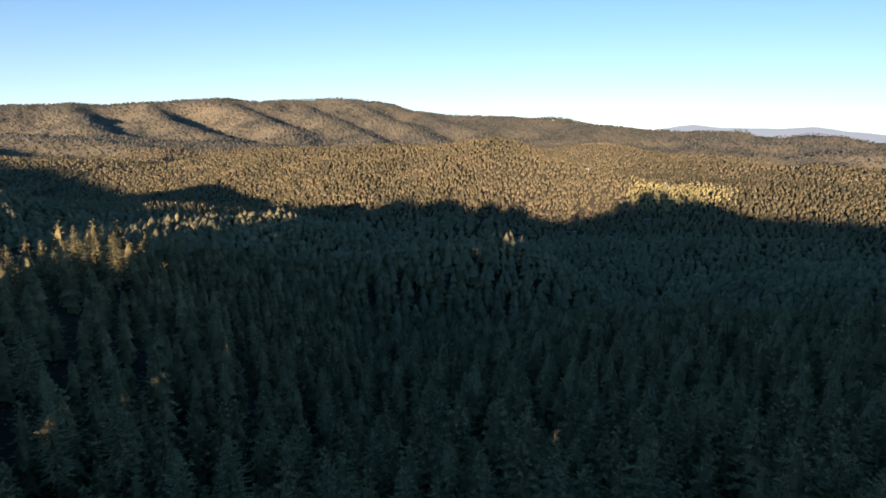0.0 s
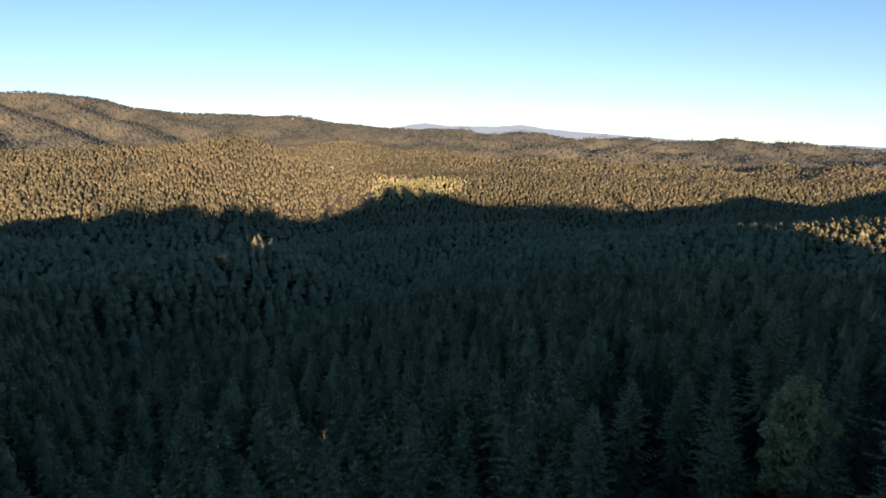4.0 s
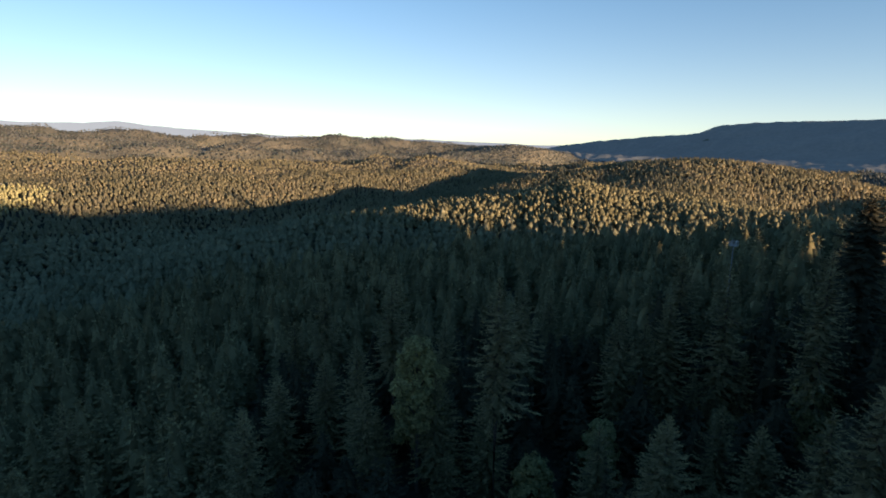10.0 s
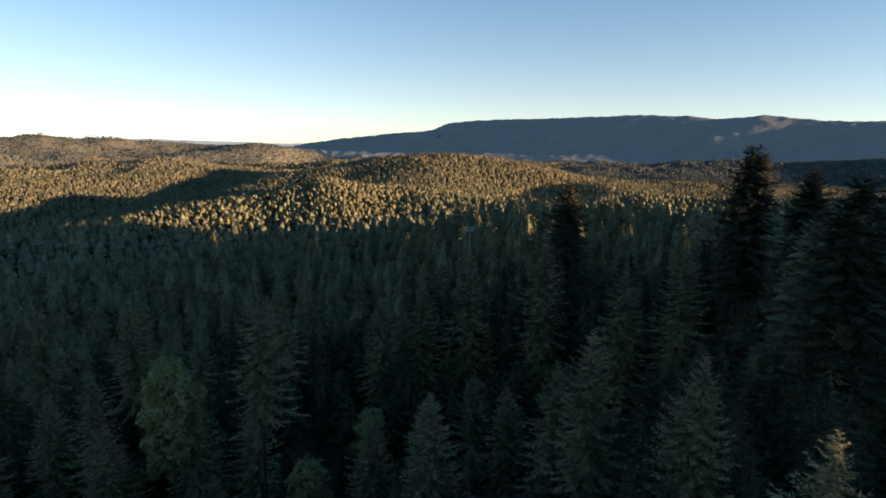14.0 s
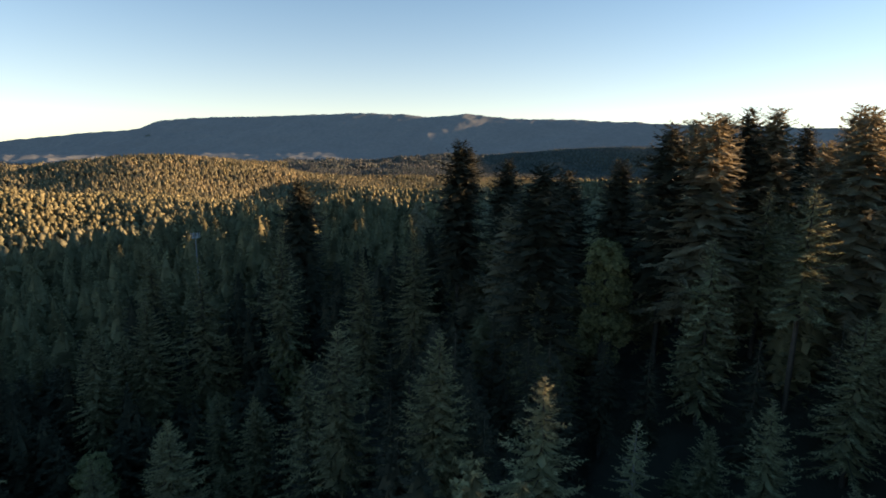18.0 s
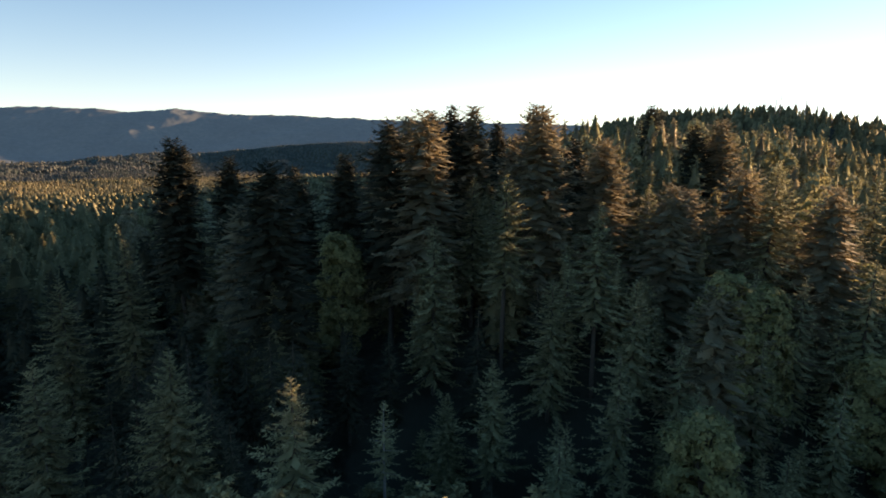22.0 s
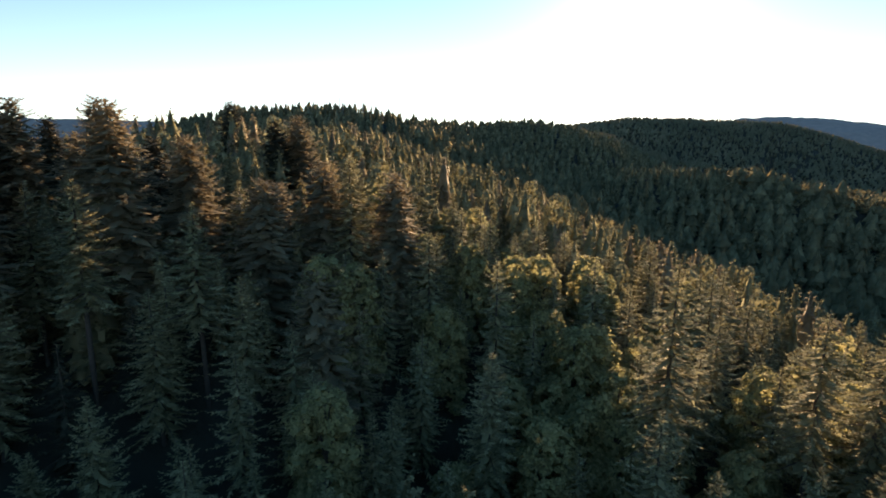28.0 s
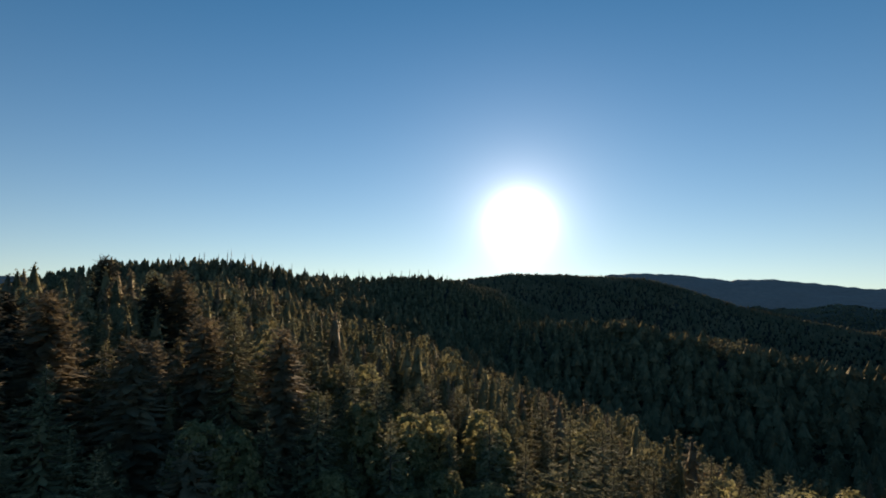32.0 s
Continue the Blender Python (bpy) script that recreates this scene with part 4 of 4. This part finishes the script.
CONIFERS += [
    (120.3, 110, -29, 5.6), (121.5, 138, -29, 5.6), (121.6, 136, -29, 5.6), (121.7, 64, -28, 5.7), (123.2, 122, -34, 5.4), (134.9, 104, -58, 4.0),
    (136.1, 117, -19, 6.4), (137.5, 99, -48, 4.8), (137.6, 99, -49, 4.5), (140.0, 135, -11, 5.9), (145.3, 132, -13, 5.9), (148.2, 109, -28, 5.5),
    (156.4, 143, -13, 5.5), (166.6, 141, -7, 6.3), (166.7, 146, -7, 5.9), (168.5, 90, -47, 5.2), (174.3, 119, -55, 4.0), (175.1, 141, -26, 5.4),
    (177.7, 136, -38, 4.6), (180.0, 153, -26, 5.6), (180.6, 185, -32, 5.4), (181.1, 97, -39, 6.1), (181.2, 107, -42, 5.7), (183.0, 196, -42, 5.1),
]
CONIFERS += [
    (183.9, 188, -33, 5.4), (187.7, 181, -32, 5.6), (187.9, 204, -37, 5.5), (192.0, 181, -37, 5.6), (192.1, 181, -36, 5.6), (194.0, 176, -46, 5.4),
    (195.7, 118, -43, 5.7), (195.8, 184, -34, 5.7), (198.2, 88, -42, 5.9), (198.3, 103, -22, 6.7), (202.3, 129, -38, 5.9), (203.5, 92, -52, 5.4),
    (208.5, 158, -52, 5.4), (210.5, 114, -30, 6.4), (212.8, 181, -49, 5.6), (214.8, 114, -31, 6.4), (216.3, 100, -46, 5.8), (216.9, 142, -43, 5.8),
    (218.7, 105, -41, 6.1), (220.4, 131, -40, 6.0), (221.6, 133, -44, 5.8), (222.1, 101, -47, 5.9), (322.7, 198, -54, 4.8), (323.8, 161, -64, 4.3),
]
CONIFERS += [
    (328.8, 161, -68, 4.3), (333.6, 139, -76, 4.0), (338.1, 145, -77, 4.2), (344.7, 167, -88, 4.0), (352.8, 158, -88, 4.2), (358.8, 191, -87, 4.6),
]
RUSTY = [
    (113.2, 165, -45, 5.1), (117.7, 147, -19, 5.7), (133.7, 154, 2, 5.4), (135.1, 130, 3, 6.3), (139.9, 168, 5, 5.2), (144.0, 185, -3, 5.4),
    (145.6, 179, 6, 5.2), (146.4, 135, 4, 6.2), (152.4, 144, -3, 5.9), (158.6, 132, -12, 5.9), (159.8, 143, -14, 5.5), (162.1, 196, 2, 5.7),
    (163.0, 112, -28, 5.7), (164.1, 146, -9, 5.9), (165.2, 120, -29, 5.4), (171.1, 146, -12, 5.9),
]
DARK = [
    (96.9, 202, -18, 5.9), (112.3, 166, -4, 5.6), (113.3, 501, -18, 7.3), (117.0, 186, -10, 5.0), (120.3, 115, -7, 5.9), (122.6, 158, -11, 5.4),
    (127.5, 158, -8, 5.0), (131.8, 134, 1, 5.9), (136.0, 193, 4, 4.9), (137.7, 168, 5, 5.2), (142.2, 213, 1, 4.9), (149.6, 166, -4, 5.6),
    (156.2, 294, 9, 5.7), (159.8, 193, 0, 5.6),
]
BROADLEAF = [
    (57.7, 141, -55, 6.1), (58.2, 128, -47, 6.2), (70.8, 117, -69, 5.4), (77.3, 139, -70, 5.4), (95.0, 161, -57, 5.5), (126.9, 130, -23, 5.9),
    (127.0, 133, -24, 5.8), (163.3, 88, -40, 6.0), (164.1, 117, -25, 6.8), (167.2, 123, -28, 6.5), (172.0, 159, -33, 5.4), (176.4, 194, -27, 5.6),
    (177.5, 163, -44, 5.0), (180.6, 100, -60, 5.3), (182.3, 131, -44, 5.7), (186.2, 135, -42, 5.9), (186.6, 141, -44, 5.5), (187.1, 97, -50, 6.1),
    (188.1, 111, -58, 5.4), (189.4, 123, -42, 6.5), (190.4, 133, -45, 5.8), (191.0, 110, -52, 5.9), (191.9, 118, -60, 5.1), (193.4, 132, -53, 5.4),
]
BROADLEAF += [
    (193.8, 111, -45, 6.4), (195.5, 135, -46, 5.9), (205.6, 135, -61, 5.2), (206.2, 145, -53, 5.6),
]
SPARSE = [
    (130.9, 80, -40, 3.5),
]
GOLD_TIPPED = [
    (142.4, 94, -39, 5.4), (143.2, 120, -9, 6.7), (152.4, 114, -14, 6.4), (156.2, 104, -26, 5.8), (171.3, 106, -51, 4.6),
]
BARE = [
    (135.8, 152, -23, 5.1),
]

taken = []


def stand(rows, models, name, label, group, tall=TALL, wide=WIDE, fine=None):
    for az, d, tip, rad in rows:
        x, y = d * math.sin(radians(az)), d * math.cos(radians(az))
        pool = models
        if name in ("rusty_conifer", "dark_conifer"):
            rad *= 1.34
        # towards the sun the brighter needle copy imitates the light there
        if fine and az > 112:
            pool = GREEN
        elif fine and d < 135:
            pool = fine
        tree_thing(name, pool[int(rng.integers(len(pool)))], x, y, tip, rad * 1.05, tall, wide, label, group)
        taken.append((x, y, az, d, math.degrees(math.atan2(tip, d)), rad))


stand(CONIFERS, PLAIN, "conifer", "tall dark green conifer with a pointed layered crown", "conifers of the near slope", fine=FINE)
stand(RUSTY, RUST, "rusty_conifer", "tall conifer with a rust-brown crown in evening light", "rusty conifers on the rise")
stand(DARK, GLOOM, "dark_conifer", "very dark conifer standing above its neighbours on the rise", "dark conifers on the rise")
stand(GOLD_TIPPED, RAGGED, "ragged_conifer", "ragged green conifer with bushy clumped boughs", "ragged conifers of the near slope")
stand(SPARSE, THIN, "thin_conifer", "thin conifer with a sparse brown tip and grey trunk", "thin conifers")
stand(BROADLEAF, BROAD, "broadleaf_tree", "rounded olive green evergreen tree among the conifers", "broadleaf trees of the near slope", 22.0, 4.6)
stand(BARE, BARE_TREE, "bare_tree", "leafless grey tree between dark conifers", "bare trees", 27.0, 3.6)

# sunlit trees at the end of the slope beside the first view
SUNLIT = [(az, 272.0 + 9 * (k % 3), (272.0 + 9 * (k % 3)) * math.tan(radians(el)), 4.4 + 0.5 * (k % 3)) for k, (az, el) in enumerate([(-37.3, -9.5), (-36.1, -10.7), (-35.0, -9.5), (-34.2, -10.3), (-32.6, -8.4), (-31.2, -8.7), (-29.7, -9.1), (-33.2, -10.8), (-36.9, -12.6)])]
stand(SUNLIT, GREEN, "sunlit_conifer", "olive conifer with its top in golden evening sun", "sunlit conifers of the side slope")

# the rest of the near slope, lower than the trees told apart
T = np.array(taken)
a = np.concatenate([scatter(6, 200, 9.6, 1.0), scatter(200, 350, 10.2, 1.0) * (1, 1, 1, 1, 0.92)])
a[:, 3] *= 0.82 + 0.3 * rng.random(len(a))
keep = []
for x, y, z, h, rad in a:
    d, az = math.hypot(x, y), math.degrees(math.atan2(x, y)) % 360
    if np.min((T[:, 0] - x) ** 2 + (T[:, 1] - y) ** 2) < 26:
        continue
    if 40 < az < 168 and d < 230:
        # young trees stay below the sight of the taller ones behind them
        swing = np.abs((T[:, 2] - az + 180) % 360 - 180)
        behind = (T[:, 3] > d - 2) & (swing < 1.1 * np.degrees((T[:, 5] + rad) / d))
        h *= (0.7 if d < 160 else 0.85) if az < 112 else (0.76 if d < 160 else 0.92)
        if behind.any():
            h = min(h, d * math.tan(radians((T[behind, 4] - np.degrees(8.5 / T[behind, 3])).min())) - z)
        if h < 3.5:
            continue
    elif d < 120:
        h *= 0.8
    if az > 312 and 125 < d < 285:
        h = min(h, max(-64 - z, 18.0))
    keep.append((x, y, z, h, max(min(rad, h * 0.3), h * 0.18, 2.8)))
a = np.array(keep)
a = a[np.argsort(np.hypot(a[:, 0], a[:, 1]))]
turn_to = np.degrees(np.arctan2(a[:, 0], a[:, 1])) % 360
sight = faced(turn_to)
close = (a[:, 3] > 12) & (reach(a) > 75)
near = np.zeros(len(a), bool)
near[np.flatnonzero(sight & ((turn_to < 40) | (turn_to > 300)) & close)[:90]] = True
near[np.flatnonzero(sight & (turn_to > 166) & (turn_to < 300) & close)[:150]] = True
near[np.flatnonzero(sight & (turn_to >= 40) & (turn_to <= 166) & close)[:75]] = True
for x, y, z, h, rad in a[near]:
    az = math.degrees(math.atan2(x, y)) % 360
    if 165 < az < 226 and rng.random() < 0.42:
        tree_thing("broadleaf_tree", BROAD[int(rng.integers(len(BROAD)))], x, y, z + h * 0.9, rad * 1.15, 22.0, 4.6, "rounded olive green evergreen tree among the conifers", "broadleaf trees of the near slope")
    elif az < 40 or az > 240:
        tree_thing("conifer", LIGHT[int(rng.integers(len(LIGHT)))], x, y, z + h, rad, TALL, WIDE, "tall dark green conifer with a pointed layered crown", "conifers of the near slope")
    elif az > 148:
        tree_thing("conifer", SUN_SIDE[int(rng.integers(len(SUN_SIDE)))], x, y, z + h, rad, TALL, WIDE, "olive green conifer on the sunny side of the hilltop", "conifers of the near slope")
    else:
        tree_thing("dark_conifer", SHADE[int(rng.integers(len(SHADE)))], x, y, z + h, rad, TALL, WIDE, "young conifer with needles darkened as if shaded", "shaded conifers of the near slope")
shapes = [feather_tree(42, 4, 0.7) for _ in range(16)]
bushy = [feather_tree(60, 7) for _ in range(12)]
far_side = np.hypot(a[:, 0], a[:, 1]) >= 200
side = np.degrees(np.arctan2(a[:, 0], a[:, 1])) % 360
inner = ~near & sight & ~far_side & ~((side > 166) & (side < 226))
# shade between the taller trees is put into these needles
plant("shaded_forest", a[inner & (side > 40) & (side < 112)], bushy, DARK_NEEDLES, "young conifers with needles darkened as if shaded")
plant("slope_thicket", a[inner & ((side <= 40) | (side >= 112))], bushy, NEEDLES, "green young conifers crowded below taller ones", [top_lit_faces(f[56:], 56) for v, f in bushy])
sunny = ((side > 108) & far_side | (side > 166)) & (side < 226) & ~near & sight
feathered = [feather_tree(46, 5) for _ in range(12)] + [leafy_tree(14, 60) for _ in range(2)]
brown = sunny & (rng.random(len(a)) < 0.22)
plant("hilltop_forest", a[sunny & ~brown], feathered, LIT_OLIVE_NEEDLES, "olive green conifers crowded on a hilltop")
plant("brown_hilltop_forest", a[brown], feathered, RUST_NEEDLES, "rust-brown conifers among green ones on a hilltop")
plant("slope_forest", a[~near & sight & far_side & ~sunny], shapes, NEEDLES, "dense dark green conifers on a steep slope", [top_lit_faces(f[56:], 56) for v, f in shapes])
# solid trees out of view, added to keep sun off the near slope
rear = a[~near & ~sight]
plant("hidden_forest", rear, [whorl_tree(6, 5) for _ in range(8)], NEEDLES, "unseen conifers on the slope behind, added to cast shade")


# ---- dead trees on the burnt skyline ----
def snag_model(seed):
    """Meshes of a dead conifer: a bare pole and its broken branches."""
    rnd = random.Random(seed)
    tall = 20.0
    trunk = tube([(0, 0, -2), (0.1, 0, 7), (rnd.uniform(-0.3, 0.3), 0.1, 15), (rnd.uniform(-0.5, 0.5), 0, tall)], [0.42, 0.34, 0.2, 0.05], 6)
    stubs = []
    for k in range(26):
        z = 5 + 14.4 * k / 26
        a = k * 2.4 + rnd.random()
        d = rnd.uniform(0.5, 1.9) * (1.1 - z / tall) + 0.25
        p = Vector((0, 0, z))
        stubs.append(tube([p, p + Vector((math.cos(a) * d, math.sin(a) * d, rnd.uniform(-0.2, 0.4) * d))], [0.09, 0.02], 3))
    return (joined("trunk", [trunk], DEAD, True), joined("branch_stubs", stubs, DEAD))


SNAGS = [snag_model(s) for s in (91, 92, 93, 94)]
for k in range(34):
    az = 161 + 29 * ((k + rng.random()) / 34)
    d = float(np.interp(az, [157, 163.3, 166.4, 169, 171, 173.5, 179, 183.5, 187, 192], [700, 660, 640, 640, 660, 700, 780, 840, 900, 960]) + rng.uniform(-14, 10))
    x, y = d * math.sin(radians(az)), d * math.cos(radians(az))
    top = float(canopy(np.array([x]), np.array([y]))[0]) + rng.uniform(4.0, 8.0)
    tree_thing("dead_tree", SNAGS[k % 4], x, y, top, 1.5, 20.0, 1.0, "bare grey dead conifer on the burnt ridge", "dead trees on the ridge", grow=rng.uniform(0.7, 1.0))


# ---- houses on the far hillsides ----
WALLS = material("pale_house_wall", [(0.3, (0.18, 0.155, 0.13)), (0.7, (0.26, 0.23, 0.20))], 0.8, rough=0.8)
ROOFS = material("grey_shingle_roof", [(0.3, (0.16, 0.15, 0.14)), (0.7, (0.30, 0.28, 0.26))], 2.0, rough=0.9)
FRAMES = material("dark_window_glass", [(0.3, (0.03, 0.035, 0.04)), (0.7, (0.05, 0.055, 0.06))], 1.0, rough=0.15, spec=0.6)


def box_mesh(name, x0, x1, y0, y1, z0, z1, mat):
    bm = bmesh.new()
    bmesh.ops.create_cube(bm, size=1.0, matrix=Matrix.Translation(((x0 + x1) / 2, (y0 + y1) / 2, (z0 + z1) / 2)) @ Matrix.Diagonal((x1 - x0, y1 - y0, z1 - z0, 1)))
    me = bpy.data.meshes.new(name)
    bm.to_mesh(me)
    bm.free()
    me.materials.append(mat)
    return me


def house_model(w, d, h):
    """Meshes of a gabled house: walls with gables, overhanging roof, chimney, door and windows."""
    ridge = h + d * 0.32
    v = [(-w, -d, -1), (w, -d, -1), (w, d, -1), (-w, d, -1), (-w, -d, h), (w, -d, h), (w, d, h), (-w, d, h), (-w, 0, ridge), (w, 0, ridge)]
    f = [(0, 1, 5, 4), (2, 3, 7, 6), (1, 2, 6, 9, 5), (3, 0, 4, 8, 7), (4, 5, 9, 8), (6, 7, 8, 9)]
    wall = bpy.data.meshes.new("wall")
    wall.from_pydata(v, [], f)
    wall.materials.append(WALLS)
    o, t = 0.6, 0.25
    rv = []
    for z in (0.05, t):
        rv += [(-w - o, -d - o, h - o * 0.32 + z), (w + o, -d - o, h - o * 0.32 + z), (w + o, 0, ridge + z), (-w - o, 0, ridge + z), (w + o, d + o, h - o * 0.32 + z), (-w - o, d + o, h - o * 0.32 + z)]
    roof = bpy.data.meshes.new("roof")
    roof.from_pydata(rv, [], [(0, 3, 2, 1), (3, 5, 4, 2), (6, 7, 8, 9), (9, 8, 10, 11), (0, 1, 7, 6), (4, 5, 11, 10), (1, 2, 8, 7), (2, 4, 10, 8), (0, 6, 9, 3), (3, 9, 11, 5)])
    roof.materials.append(ROOFS)
    parts = [wall, roof, box_mesh("chimney", w * 0.4, w * 0.4 + 0.8, -0.4, 0.4, h, ridge + 1.0, WALLS), box_mesh("door", -0.5, 0.5, -d - 0.06, -d + 0.02, -0.9, 1.2, FRAMES)]
    for x in (-w * 0.65, w * 0.35):
        for z in (0.4, h - 2.0):
            parts.append(box_mesh("window", x, x + 1.4, -d - 0.05, -d + 0.02, z, z + 1.3, FRAMES))
    return parts


COTTAGES = [house_model(4.4, 3.2, 3.8), house_model(5.4, 3.2, 3.6), house_model(3.6, 3.0, 4.2)]
for k, (x, y) in enumerate(HOMES):
    ob = tagged(new("house"), "small pale house with a grey gabled roof in the woods", "house", "houses on the far hillsides")
    face = math.degrees(math.atan2(x, -y)) + (-20, 15, 35, -5)[k % 4]
    ob.matrix_basis = pose(x, y, float(ground_z(np.array([x]), np.array([y]))[0]) + 1.0, 0, 0, -face + 180)
    for me in COTTAGES[k % 3]:
        part(me.name.split(".")[0], me, ob)

# ---- antenna mast among the near trees ----
STEEL = material("galvanised_mast_steel", [(0.3, (0.16, 0.165, 0.17)), (0.7, (0.26, 0.265, 0.27))], 2.0, rough=0.45)
PANEL = material("white_antenna_panel", [(0.3, (0.26, 0.26, 0.26)), (0.7, (0.36, 0.36, 0.36))], 2.0, rough=0.4)
MAST_AZ, MAST_EL, MAST_D = 87.5, -9.7, 190.0
mx, my = MAST_D * math.sin(radians(MAST_AZ)), MAST_D * math.cos(radians(MAST_AZ))
mz = float(ground_z(np.array([mx]), np.array([my]))[0])
top = MAST_D * math.tan(radians(MAST_EL)) - mz
mast = tagged(new("antenna_mast"), "grey steel antenna mast with white panels among conifers", "mast")
mast.matrix_basis = pose(mx, my, mz, 0, 0, 25)
part("pole", joined("pole", [tube([(0, 0, -1), (0, 0, top * 0.5), (0, 0, top)], [0.28, 0.22, 0.14], 10)], STEEL, True), mast)
part("platform", joined("platform", [tube([(0, 0, top - 1.7), (0, 0, top - 1.5)], [1.1, 1.1], 12), tube([(0, 0, top - 1.5), (0, 0, top - 1.45)], [1.1, 0.2], 12)], STEEL), mast)
for k in range(6):
    a = k * math.pi / 3
    c, d = math.cos(a), math.sin(a)
    arm = part("arm", joined("arm", [tube([(0.2 * c, 0.2 * d, top - 1.0), (1.15 * c, 1.15 * d, top - 1.0)], [0.06, 0.05], 5)], STEEL), mast)
    panel = part("antenna_panel", box_mesh("antenna_panel", -0.08, 0.08, -0.15, 0.15, -0.8, 0.8, PANEL), mast)
    panel.matrix_basis = pose(1.25 * c, 1.25 * d, top - 0.9, 0, 0, math.degrees(a))
for k in range(9):
    rung = part("rung", box_mesh("rung", 0.3, 0.7, -0.03, 0.03, -0.03, 0.03, PANEL), mast)
    rung.matrix_basis = pose(0, 0, top - 2.6 - 0.9 * k)
